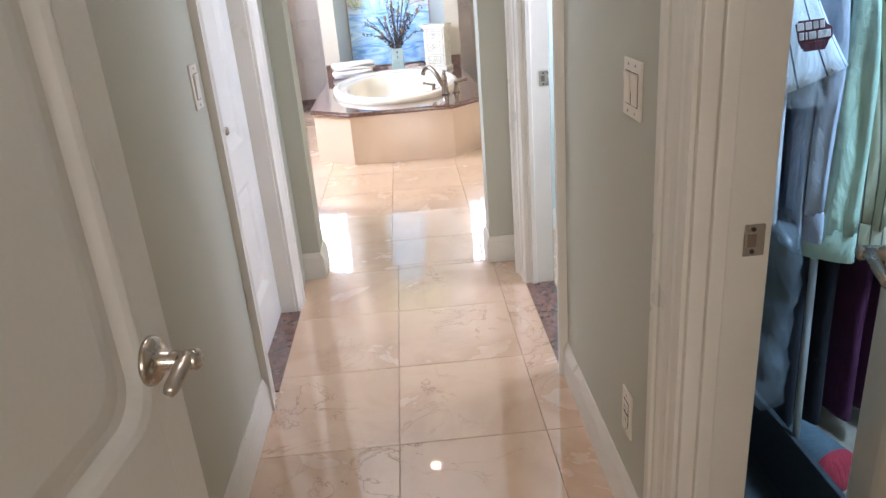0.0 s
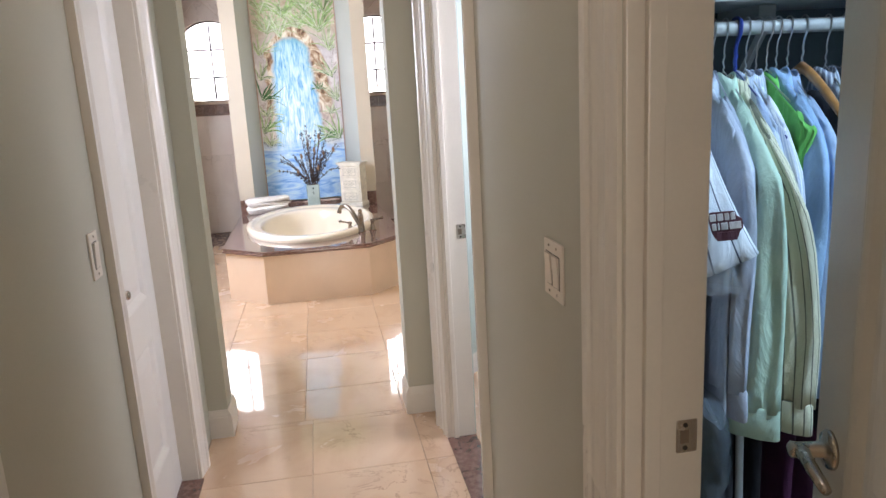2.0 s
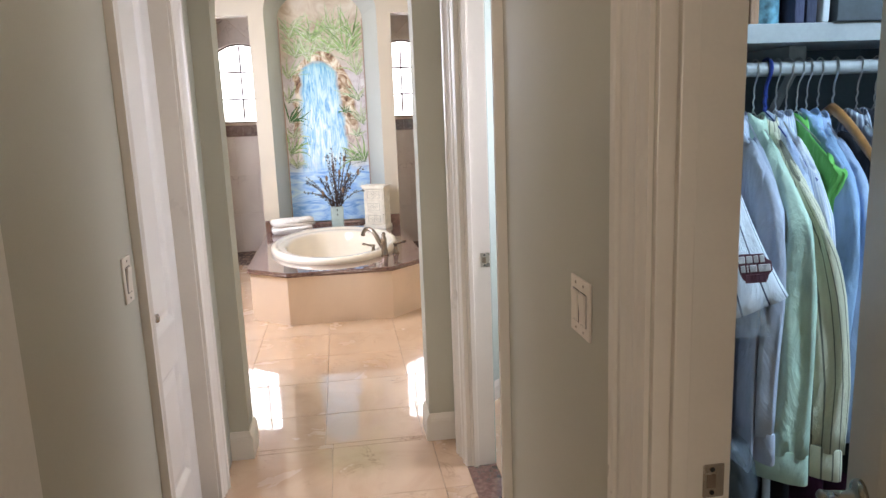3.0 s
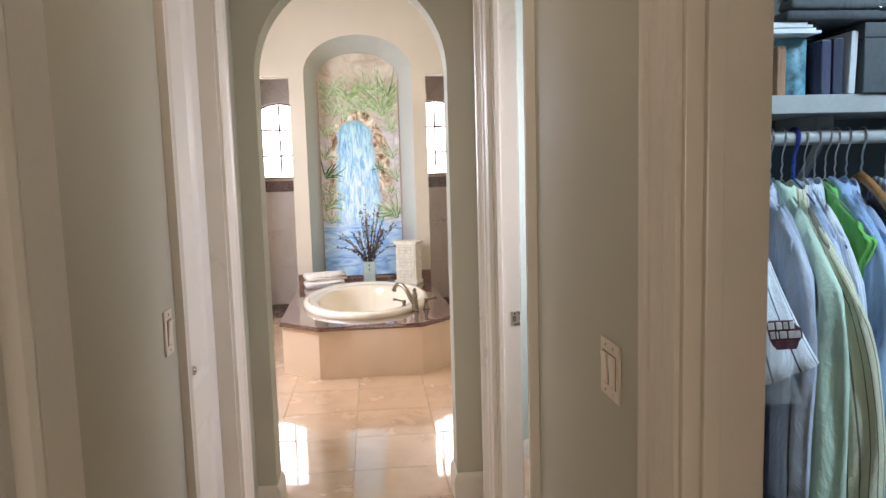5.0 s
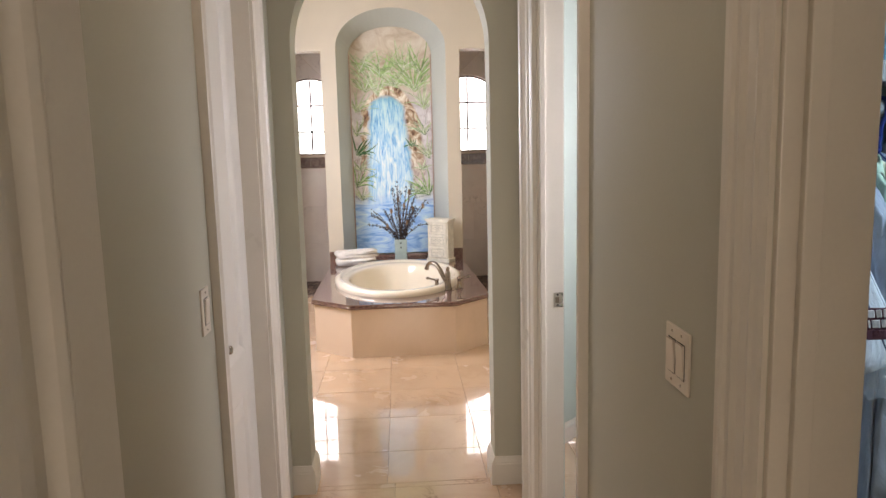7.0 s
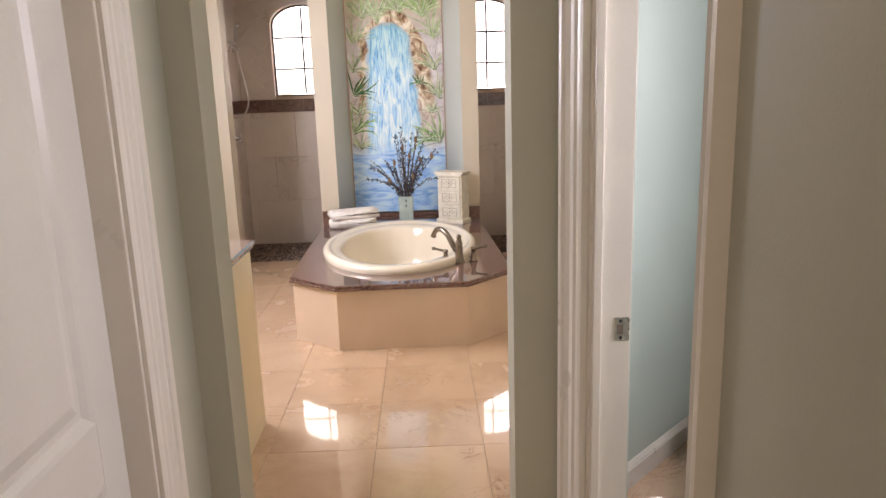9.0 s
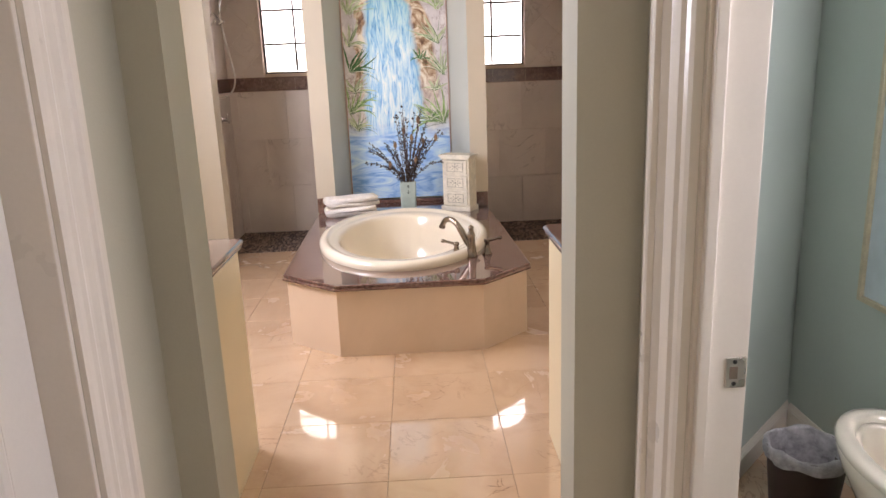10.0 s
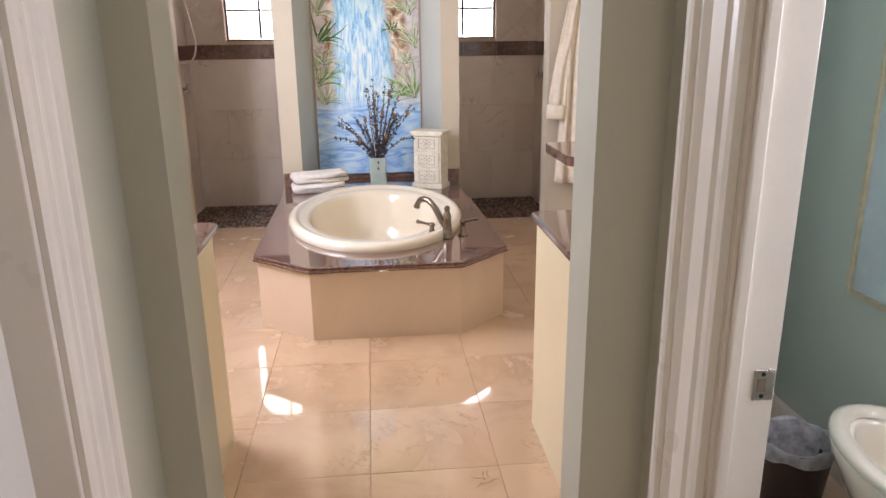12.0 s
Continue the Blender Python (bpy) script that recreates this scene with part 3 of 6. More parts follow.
def baseboard(name, p0, p1, side, label="white moulded baseboard", h=0.13):
    """A moulded skirting from p0 to p1; side +1 puts it left of that way."""
    d = Vector((p1[0] - p0[0], p1[1] - p0[1], 0))
    n = d.length
    prof = [(0, 0), (0.016, 0), (0.016, h * 0.74), (0.0135, h * 0.78), (0.0135, h * 0.82), (0.010, h * 0.88), (0.006, h * 0.96), (0.004, h), (0, h)]
    bm = P([(side * a, b) for a, b in prof], "x", 0, n)
    bmesh.ops.transform(bm, matrix=Matrix.Translation((p0[0], p0[1], 0)) @ Matrix.Rotation(math.atan2(d.y, d.x), 4, "Z"), verts=bm.verts)
    bmesh.ops.recalc_face_normals(bm, faces=bm.faces)
    return tagged(obj(name, bm, TRIM), label, "baseboard", "baseboards", "structure")


for p0, p1, s, *hh in (((HL, 0.21), (HL, D1[0] - 0.106), -1), ((HR, D3[1] + 0.121), (HR, D2[0] - 0.071), 1),
                  ((HL, AY0), (-AX, AY0), -1), ((AX, AY0), (HR, AY0), -1),
                  ((-AX, AY0 - 0.016), (-AX, AY1 + 0.016), -1), ((AX, AY0 - 0.016), (AX, AY1 + 0.016), 1),
                  ((-0.66, AY1), (-AX, AY1), 1), ((AX, AY1), (0.66, AY1), 1),
                  ((0.67, 3.652), (1.548, 4.530), -1, 0.10), ((1.549, 4.50), (1.549, 2.2), -1, 0.10), ((1.317, MY0), (BX, MY0), -1), ((-BX, MY0), (-1.422, MY0), -1)):
    baseboard("baseboard", p0, p1, s, h=hh[0] if hh else 0.13)


# ---- tub deck, bathtub, faucet ----
deck = thing("tub_deck", (0.02, 6.4, 0), "tub surround of cream marble with a polished brown granite top", "tub surround")
iv = deck.matrix_world.inverted()


def inset(pts, d):
    """Move each corner of a convex outline inwards by d."""
    out, n = [], len(pts)
    for i in range(n):
        a, b, c = Vector(pts[i - 1]), Vector(pts[i]), Vector(pts[(i + 1) % n])
        e0, e1 = (b - a).normalized(), (c - b).normalized()
        n0, n1 = Vector((-e0.y, e0.x)), Vector((-e1.y, e1.x))
        k = d / max(0.2, 1 + n0.dot(n1))
        out.append(tuple(b + (n0 + n1) * k))
    return out


outline = [(-0.702, 7.446), (-0.682, 5.70), (-0.375, 5.445), (0.408, 5.445), (0.688, 5.71), (0.632, 7.446)]
TUB = (-0.022, 6.475, 0.541, 0.815)   # centre and half axes of the rim
bm = bmesh.new()
levels = [(0.010, DECK - 0.036), (0.002, DECK - 0.032), (0.0, DECK - 0.022), (0.007, DECK - 0.018), (0.007, DECK - 0.012), (0.003, DECK - 0.004), (0.009, DECK)]
rings = [[bm.verts.new((x, y, z)) for x, y in inset(outline, ins)] for ins, z in levels]
for p, q in zip(rings, rings[1:]):
    for i in range(6):
        bm.faces.new((p[i], p[(i + 1) % 6], q[(i + 1) % 6], q[i]))
# granite sheet with the tub's oval cut out: fan between the outline and the oval
N = 72
oval = [bm.verts.new((TUB[0] + (TUB[2] - 0.05) * math.cos(2 * math.pi * i / N), TUB[1] + (TUB[3] - 0.05) * math.sin(2 * math.pi * i / N), DECK)) for i in range(N)]
top = rings[-1]
el = [bm.edges.new((oval[i], oval[(i + 1) % N])) for i in range(N)]
et = [bm.edges.get((top[i], top[(i + 1) % 6])) for i in range(6)]
bmesh.ops.triangle_fill(bm, use_beauty=True, edges=el + et)
bmesh.ops.recalc_face_normals(bm, faces=bm.faces)
put_part("granite_top", bm, GRANITE, deck, iv, "polished brown granite slab with a moulded edge")
tile_out = inset(outline, 0.022)
for i in range(5):
    p, q = Vector(tile_out[i]), Vector(tile_out[i + 1])
    e = (q - p).normalized()
    nrm = Vector((e.y, -e.x))
    nseg = 4 if i in (0, 4) else 1
    for k in range(nseg):
        a_, b_ = p.lerp(q, k / nseg) + e * (0.0008 if nseg > 1 else 0), p.lerp(q, (k + 1) / nseg) - e * (0.0008 if nseg > 1 else 0)
        pts = [tuple(a_), tuple(b_), tuple(b_ - nrm * 0.02), tuple(a_ - nrm * 0.02)]
        put_part("tile", P(pts, "z", 0.0, DECK - 0.036), TUBTILE, deck, iv)
for x0, x1 in ((-0.700, NX - NH + 0.012), (NX + NH - 0.012, 0.630)):
    put_part("backsplash", bx(bmesh.new(), x0, x1, MY0 - 0.022, MY0 - 0.001, DECK, DECK + 0.115, 0.002), GRANITE, deck, iv)
put_part("niche_ledge", bx(bmesh.new(), -0.56, 0.50, MY0 - 0.006, MY0 + 0.32, DECK - 0.03, DECK - 0.001), GRANITE, deck, iv)
put_part("ledge_lip", bx(bmesh.new(), MX - MH, MX + MH, MY0 + 0.292, MY0 + 0.315, DECK, DECK + 0.03, 0.003), GRANITE, deck, iv)

tub = thing("bathtub", (TUB[0], TUB[1], DECK), "oval biscuit drop-in bathtub with a stepped rim", "bathtub")
prof = [(1.0, 0.0), (1.004, 0.012), (1.0, 0.030), (0.985, 0.042), (0.955, 0.047), (0.925, 0.047), (0.905, 0.040), (0.895, 0.033), (0.86, 0.030), (0.80, 0.028), (0.775, 0.018), (0.76, 0.0),
        (0.735, -0.08), (0.70, -0.20), (0.66, -0.29), (0.58, -0.335), (0.4, -0.345), (0, -0.347)]
part("basin", L([(r, z) for r, z in prof], 96, TUB[2], TUB[3]), BISQUE, tub, smooth=True)
part("drain", L([(0, 0), (0.035, 0), (0.035, 0.004), (0.026, 0.006), (0, 0.006)], 24, m=Matrix.Translation((0.0, 0.35, -0.346))), NICKEL, tub)

fau = thing("tub_faucet", (0.375, 5.90, DECK), "aged pewter tub faucet with two lever handles", "faucet", turn=-8)
fau.scale = (1.13, 1.13, 1.13)
part("spout_base", L([(0, 0), (0.030, 0), (0.031, 0.006), (0.026, 0.012), (0.022, 0.05), (0.019, 0.10), (0.021, 0.115), (0.016, 0.128), (0.012, 0.14), (0.015, 0.150), (0.014, 0.158), (0.006, 0.165), (0, 0.166)], 24), BRONZE, fau, smooth=True)
part("spout", T(smooth_path([(-0.005, 0.01, 0.05), (-0.030, 0.028, 0.085), (-0.065, 0.055, 0.145), (-0.10, 0.085, 0.175), (-0.135, 0.115, 0.172), (-0.155, 0.132, 0.148), (-0.162, 0.138, 0.125)], 5), [0.017] * 10 + [0.015] * 12 + [0.014] * 6 + [0.017] * 3, 14), BRONZE, fau, smooth=True)
for sx in (-0.085, 0.085):
    vx = sx * 0.9
    hb = part("handle_base", L([(0, 0), (0.026, 0), (0.026, 0.006), (0.021, 0.012), (0.013, 0.045), (0.012, 0.062), (0.016, 0.070), (0.014, 0.080), (0, 0.084)], 20, m=Matrix.Translation((vx, -0.01 if sx < 0 else 0.05, 0))), BRONZE, fau, smooth=True)
    y = -0.01 if sx < 0 else 0.05
    s = 1 if sx > 0 else -1
    part("lever", T([(vx, y, 0.072), (vx + s * 0.025, y + 0.004, 0.076), (vx + s * 0.055, y + 0.008, 0.083), (vx + s * 0.066, y + 0.008, 0.085), (vx + s * 0.078, y + 0.009, 0.087)], [0.008, 0.007, 0.007, 0.011, 0.008], 12), BRONZE, hb, smooth=True)


# ---- outside the windows ----
m, t, p = nodes_of("bright_garden_backdrop")
co = t.nodes.new("ShaderNodeTexCoord").outputs["Object"]
sp = t.nodes.new("ShaderNodeSeparateXYZ")
t.links.new(co, sp.inputs[0])
leafy = noise_node(t, 2.6, 6, 0.68, co)
low = t.nodes.new("ShaderNodeMapRange")
low.inputs[1].default_value, low.inputs[2].default_value = 3.2, 1.2
t.links.new(sp.outputs["Z"], low.inputs[0])
tint = ramp(t, noise_node(t, 1.1, 4, 0.6, co), [(0.35, (0.30, 0.42, 0.22)), (0.52, (1.0, 0.99, 0.94)), (0.66, (0.62, 0.50, 0.40))])
msk = mix(t, 1.0, ramp(t, leafy, [(0.44, (0, 0, 0)), (0.60, (1, 1, 1))]), low.outputs[0], "MULTIPLY")
col = mix(t, msk, mix(t, 0.5, (1.0, 1.0, 0.98), tint), (0.09, 0.065, 0.04))
em = t.nodes.new("ShaderNodeEmission")
em.inputs[1].default_value = 6.0
t.links.new(col, em.inputs[0])
t.links.new(em.outputs[0], t.nodes["Material Output"].inputs[0])
structure("backdrop", B(-5, 5, 11.0, 11.05, -1.0, 6.0), m, "overexposed bright garden behind the windows", "backdrop")
structure("ground", B(-40, 40, -40, 40, -0.30, -0.12), surface("garden_soil", (0.12, 0.14, 0.07), 0.95, vary=0.3), "garden ground around the house", "ground")


# ---- mural ----
def mural():
    t0 = thing("mural", (MX, MY0 + 0.317, 0.44), "painted waterfall mural with a blue pool, rocks and green plants", "mural")
    W, Hh = MH - 0.003, MSP + MRI - 0.44 - 0.003
    m, t, p = nodes_of("mural_paint")
    co = t.nodes.new("ShaderNodeTexCoord").outputs["Object"]
    sp = t.nodes.new("ShaderNodeSeparateXYZ")
    t.links.new(co, sp.inputs[0])

    def math_node(op, a, b=None, c=None):
        n = t.nodes.new("ShaderNodeMath")
        n.operation = op
        for i, v in enumerate((a, b, c)):
            if v is None:
                continue
            if isinstance(v, (int, float)):
                n.inputs[i].default_value = v
            else:
                t.links.new(v, n.inputs[i])
        return n.outputs[0]
    X, Z = sp.outputs["X"], sp.outputs["Z"]
    edge = math_node("MULTIPLY", math_node("SUBTRACT", noise_node(t, 9, 4, 0.6, co), 0.5), 0.09)
    Xn = math_node("ADD", X, edge)
    # fall: left edge and right edge lean outwards on the way down
    left = math_node("SUBTRACT", Xn, math_node("MULTIPLY_ADD", Z, 0.05, -0.31))
    right = math_node("SUBTRACT", math_node("MULTIPLY_ADD", Z, -0.10, 0.285), Xn)
    inside = math_node("MINIMUM", left, right)
    topm = math_node("SUBTRACT", math_node("SUBTRACT", 1.62, math_node("MULTIPLY", math_node("MULTIPLY", math_node("ADD", X, 0.06), math_node("ADD", X, 0.06)), 3.2)), math_node("ADD", Z, math_node("MULTIPLY", edge, 0.8)))
    inside = math_node("MINIMUM", inside, topm)
    fall = ramp(t, math_node("MULTIPLY_ADD", inside, 14.0, 0.3), [(0.2, (0, 0, 0)), (0.75, (1, 1, 1))])
    streak = noise_node(t, 1.0, 5, 0.62, co, (30, 1, 4.6), 1.5)
    water = ramp(t, streak, [(0.32, (0.13, 0.38, 0.72)), (0.43, (0.34, 0.65, 0.90)), (0.54, (0.70, 0.88, 0.97)), (0.68, (0.95, 0.98, 0.98))])
    rim = ramp(t, math_node("MULTIPLY", math_node("ADD", inside, math_node("MULTIPLY", edge, 0.6)), 5.0), [(0.05, (0.52, 0.74, 0.84)), (0.36, (1, 1, 1))])
    water = mix(t, 1.0, water, rim, "MULTIPLY")
    deep = ramp(t, math_node("MULTIPLY", Z, 0.5), [(0.55, (1, 1, 1)), (0.80, (0.58, 0.78, 0.78))])
    water = mix(t, 1.0, water, deep, "MULTIPLY")
    # brown rocks beside and over the fall, gray-lavender stone further away
    rock = ramp(t, noise_node(t, 8, 6, 0.68, co, (1, 1, 0.7), 2.2), [(0.36, (0.13, 0.065, 0.035)), (0.44, (0.36, 0.21, 0.12)), (0.52, (0.62, 0.49, 0.34)), (0.60, (0.86, 0.80, 0.68))])
    back = ramp(t, noise_node(t, 5, 5, 0.6, co, None, 0.8), [(0.3, (0.52, 0.47, 0.50)), (0.5, (0.68, 0.64, 0.65)), (0.68, (0.82, 0.80, 0.79))])
    lines = ramp(t, noise_node(t, 6.5, 3, 0.5, co, (1.3, 1, 0.9), 2.6), [(0.470, (0, 0, 0)), (0.492, (1, 1, 1)), (0.506, (0.25, 0.25, 0.25)), (0.53, (0, 0, 0))])
    worn = ramp(t, noise_node(t, 13, 3, 0.5, co), [(0.4, (0, 0, 0)), (0.56, (0.75, 0.75, 0.75))])
    back = mix(t, mix(t, 1.0, lines, worn, "MULTIPLY"), back, (0.24, 0.13, 0.09))
    pale = ramp(t, noise_node(t, 1.0, 5, 0.66, co, (24, 1, 13), 2.4), [(0.56, (0, 0, 0)), (0.70, (0.6, 0.6, 0.6))])
    back = mix(t, pale, back, (0.86, 0.84, 0.80))
    tan_ = ramp(t, noise_node(t, 6, 5, 0.65, co, None, 0.8), [(0.3, (0.44, 0.34, 0.24)), (0.5, (0.60, 0.51, 0.40)), (0.7, (0.70, 0.64, 0.54))])
    up = ramp(t, math_node("MULTIPLY", math_node("ADD", Z, edge), 0.5), [(0.74, (0, 0, 0)), (0.86, (1, 1, 1))])
    back = mix(t, up, back, tan_)
    side = ramp(t, math_node("ADD", math_node("MULTIPLY", X, 2.6), 0.5), [(0.2, (0.15, 0.15, 0.15)), (0.7, (1, 1, 1))])
    reach = math_node("MULTIPLY_ADD", side, -0.085, -0.045)
    near = ramp(t, math_node("ABSOLUTE", math_node("DIVIDE", math_node("SUBTRACT", math_node("MULTIPLY_ADD", edge, 0.8, inside), math_node("MULTIPLY", reach, 0.5)), reach)), [(0.42, (1, 1, 1)), (0.68, (0, 0, 0))])
    high = ramp(t, math_node("MULTIPLY", Z, 0.5), [(0.36, (0.25, 0.25, 0.25)), (0.50, (1, 1, 1))])
    base = mix(t, mix(t, 1.0, near, high, "MULTIPLY"), back, rock)
    base = mix(t, fall, base, water)
    wave = noise_node(t, 1.0, 4, 0.55, co, (3.0, 1, 11), 2.6)
    pool = ramp(t, wave, [(0.34, (0.16, 0.38, 0.76)), (0.45, (0.36, 0.60, 0.92)), (0.56, (0.52, 0.74, 0.96)), (0.72, (0.76, 0.90, 0.98))])
    pm = ramp(t, math_node("ADD", math_node("ADD", Z, math_node("MULTIPLY", edge, 0.35)), 0.0), [(0.48, (1, 1, 1)), (0.63, (0, 0, 0))])
    colr = mix(t, pm, base, pool)
    t.links.new(colr, p.inputs["Base Color"])
    p.inputs["Roughness"].default_value = 0.45
    bump(t, p, noise_node(t, 60, 4, 0.6, co), 0.3, 0.001)
    for sx in (-1, 1):
        part("frame_line", B(sx * (W - 0.004) - 0.004, sx * (W - 0.004) + 0.004, -0.004, 0.0, 0.0, MSP - 0.44), surface("pinkish_frame_paint", (0.46, 0.30, 0.24), 0.5, vary=0.15, scale=30), t0)
    part("panel", P([(-W, 0)] + arch_pts(0, W, MSP - 0.44, MRI - 0.003, 28) + [(W, 0)], "y", 0.0, 0.02), m, t0)
    greens = [surface("painted_leaf_green", (0.34, 0.52, 0.20), 0.5, vary=0.4, scale=20), surface("painted_pale_leaf", (0.52, 0.60, 0.38), 0.5, vary=0.3, scale=20), surface("painted_deep_leaf", (0.05, 0.17, 0.05), 0.5, vary=0.4, scale=20), surface("painted_leaf_light", (0.76, 0.80, 0.66), 0.5, vary=0.15, scale=20)]
    rng = random.Random(5)

    def clump(x, z, size, n, a0, a1, mat, wid=0.010, lift=0.0):
        bm = bmesh.new()
        for k in range(n):
            ang = radians(a0 + (a1 - a0) * (k + rng.uniform(-0.3, 0.3)) / max(1, n - 1))
            ln, bend = size * rng.uniform(0.6, 1.15), rng.uniform(-1.3, 1.3) + (0.9 if ang < math.pi / 2 else -0.9) * 0.6
            pts, cx, cz, a_ = [], x + rng.uniform(-0.012, 0.012), z, ang
            for i in range(9):
                s_ = i / 8
                w = wid * rng.uniform(0.9, 1.1) * math.sin(math.pi * (0.12 + 0.88 * s_)) * (1 - 0.35 * s_)
                pts.append((cx, cz, w * (0.75 if i % 2 else 1.1), a_))
                cx, cz = cx + math.cos(a_) * ln / 8, cz + math.sin(a_) * ln / 8
                a_ -= bend / 8
            rows = []
            for cx, cz, w, a_ in pts:
                if not (-W + 0.004 < cx < W - 0.004):
                    break
                y = -0.0006 - 0.00012 * k - lift
                rows.append((bm.verts.new((cx - math.sin(a_) * w / 2, y, cz + math.cos(a_) * w / 2)), bm.verts.new((cx + math.sin(a_) * w / 2, y, cz - math.cos(a_) * w / 2))))
            for r0, r1 in zip(rows, rows[1:]):
                bm.faces.new((r0[0], r0[1], r1[1], r1[0]))
        part("painted_plant", bm, mat, t0)
    for args in ((-0.26, 1.66, 0.34, 13, 30, 150, greens[1]), (-0.14, 1.62, 0.46, 9, 60, 125, greens[1]), (0.05, 1.70, 0.26, 12, 35, 150, greens[1]), (0.24, 1.66, 0.42, 15, 35, 145, greens[0]), (0.33, 1.48, 0.30, 9, 40, 130, greens[1]),
                 (-0.36, 1.46, 0.22, 8, 30, 120, greens[1]), (-0.36, 1.02, 0.25, 9, 10, 95, greens[2], 0.024), (-0.38, 0.70, 0.26, 9, 25, 100, greens[0]), (-0.33, 0.56, 0.18, 8, 30, 140, greens[1]),
                 (0.37, 0.98, 0.24, 9, 60, 140, greens[1]), (0.36, 0.60, 0.30, 12, 70, 175, greens[0], 0.024), (0.20, 1.10, 0.11, 6, 20, 150, greens[2]), (0.30, 0.86, 0.12, 6, 30, 150, greens[1]), (-0.30, 1.85, 0.26, 9, 50, 130, greens[1]), (-0.10, 1.80, 0.30, 9, 45, 140, greens[0]), (0.14, 1.86, 0.26, 10, 40, 140, greens[1]), (0.31, 1.82, 0.26, 10, 40, 140, greens[0]), (-0.37, 1.22, 0.22, 8, 20, 110, greens[1]), (-0.34, 0.86, 0.20, 8, 20, 130, greens[1]), (0.33, 1.22, 0.26, 9, 60, 150, greens[1]), (0.26, 0.62, 0.16, 8, 40, 150, greens[1])):
        x, z, size, n, a0, a1, mt = args[:7]
        tall = 1.25 if z > 1.4 else 1.0
        clump(x, z, size * tall, n, a0, a1, mt, 0.017)
        if z < 1.3:
            clump(x + 0.006, z - 0.01, size * 0.92, n, a0 - 4, a1 + 4, greens[2], 0.0045, 0.0016)
        else:
            clump(x + 0.006, z - 0.01, size * 1.1, n, a0 - 4, a1 + 4, greens[0], 0.006, 0.0016)
        clump(x - 0.008, z, size * 0.85, max(3, n // 2), a0, a1, greens[3], 0.005, 0.0030)
    return t0


mural()


# ---- cloth and soft shapes ----
def loft(bm, rings, close_ends=True):
    """Skin a row of closed rings, each a list of points, and give UVs across (u in metres) and along."""
    vr = [[bm.verts.new(q) for q in r] for r in rings]
    n = len(vr[0])
    uv = bm.loops.layers.uv.verify()
    per = sum((r[(k + 1) % n].co - r[k].co).length for r in vr for k in range(n)) / len(vr)
    la = [per * k / n for k in range(n + 1)]
    for a, b in zip(vr, vr[1:]):
        for k in range(n):
            k2 = (k + 1) % n
            f = bm.faces.new((a[k], a[k2], b[k2], b[k]))
            for lp, u, v in zip(f.loops, (la[k], la[k + 1], la[k + 1], la[k]), (0, 0, 1, 1)):
                lp[uv].uv = (u, v)
    if close_ends:
        for r in (vr[0][::-1], vr[-1]):
            c = bm.verts.new(sum((v.co for v in r), Vector()) / n)
            for k in range(n):
                bm.faces.new((r[k], r[(k + 1) % n], c))
    bmesh.ops.recalc_face_normals(bm, faces=bm.faces)
    return bm


def oval_ring(c, ax, half, depth, n=20, wave=0.0, freq=5, ph=0.0):
    """A closed wavy ring round c: half wide along the unit vector ax, depth deep across it, level in z."""
    ax = Vector(ax)
    cr = Vector((-ax.y, ax.x, 0))
    out = []
    for k in range(n):
        a = 2 * math.pi * k / n
        w = 1 + wave * math.sin(freq * a + ph)
        out.append(Vector(c) + ax * half * math.cos(a) + cr * depth * math.sin(a) * w + cr * depth * wave * 0.8 * math.sin(freq * math.cos(a) * 2 + ph))
    return out


def towel(at, w, d, turn, seed):
    """A folded towel: layers that turn over in round folds at one end."""
    t0 = thing("folded_towel", at, "thick folded cream bath towel stacked on the tub deck", "towel", "towels on the deck", turn=turn)
    rng = random.Random(seed)
    th = 0.033
    path = [(w / 2, 0.017), (0, 0.016), (-w / 2 + 0.03, 0.017), (-w / 2 + 0.008, 0.026), (-w / 2, 0.036), (-w / 2 + 0.008, 0.048), (-w / 2 + 0.03, 0.054), (0, 0.054), (w / 2 - 0.01, 0.053)]
    cl = smooth_path([(x, 0, z) for x, z in path], 5)
    bm = bmesh.new()
    ny = 10
    rings = []
    for j in range(ny + 1):
        y = -d / 2 + d * j / ny
        shrink = 1 - 0.25 * (abs(2 * j / ny - 1) ** 6)
        up, dn = [], []
        for i, c in enumerate(cl):
            tg = (cl[min(i + 1, len(cl) - 1)] - cl[max(i - 1, 0)]).normalized()
            nr = Vector((-tg.z, 0, tg.x))
            h = th / 2 * shrink * (1 + 0.10 * noise.noise(Vector((c.x * 14, y * 14, seed + i * 0.05))))
            o = Vector((0, y + 0.004 * noise.noise(Vector((i * 0.4, y * 9, seed))), 0))
            up.append(c + nr * h + o)
            dn.append(c - nr * h + o)
        rings.append(up + dn[::-1])
    loft(bm, rings)
    part("cloth", bm, TOWEL, t0, smooth=True)
    return t0


towel((-0.43, 7.325, DECK + 0.001), 0.38, 0.19, 9, 1)
towel((-0.425, 7.33, DECK + 0.073), 0.39, 0.18, 17, 2)

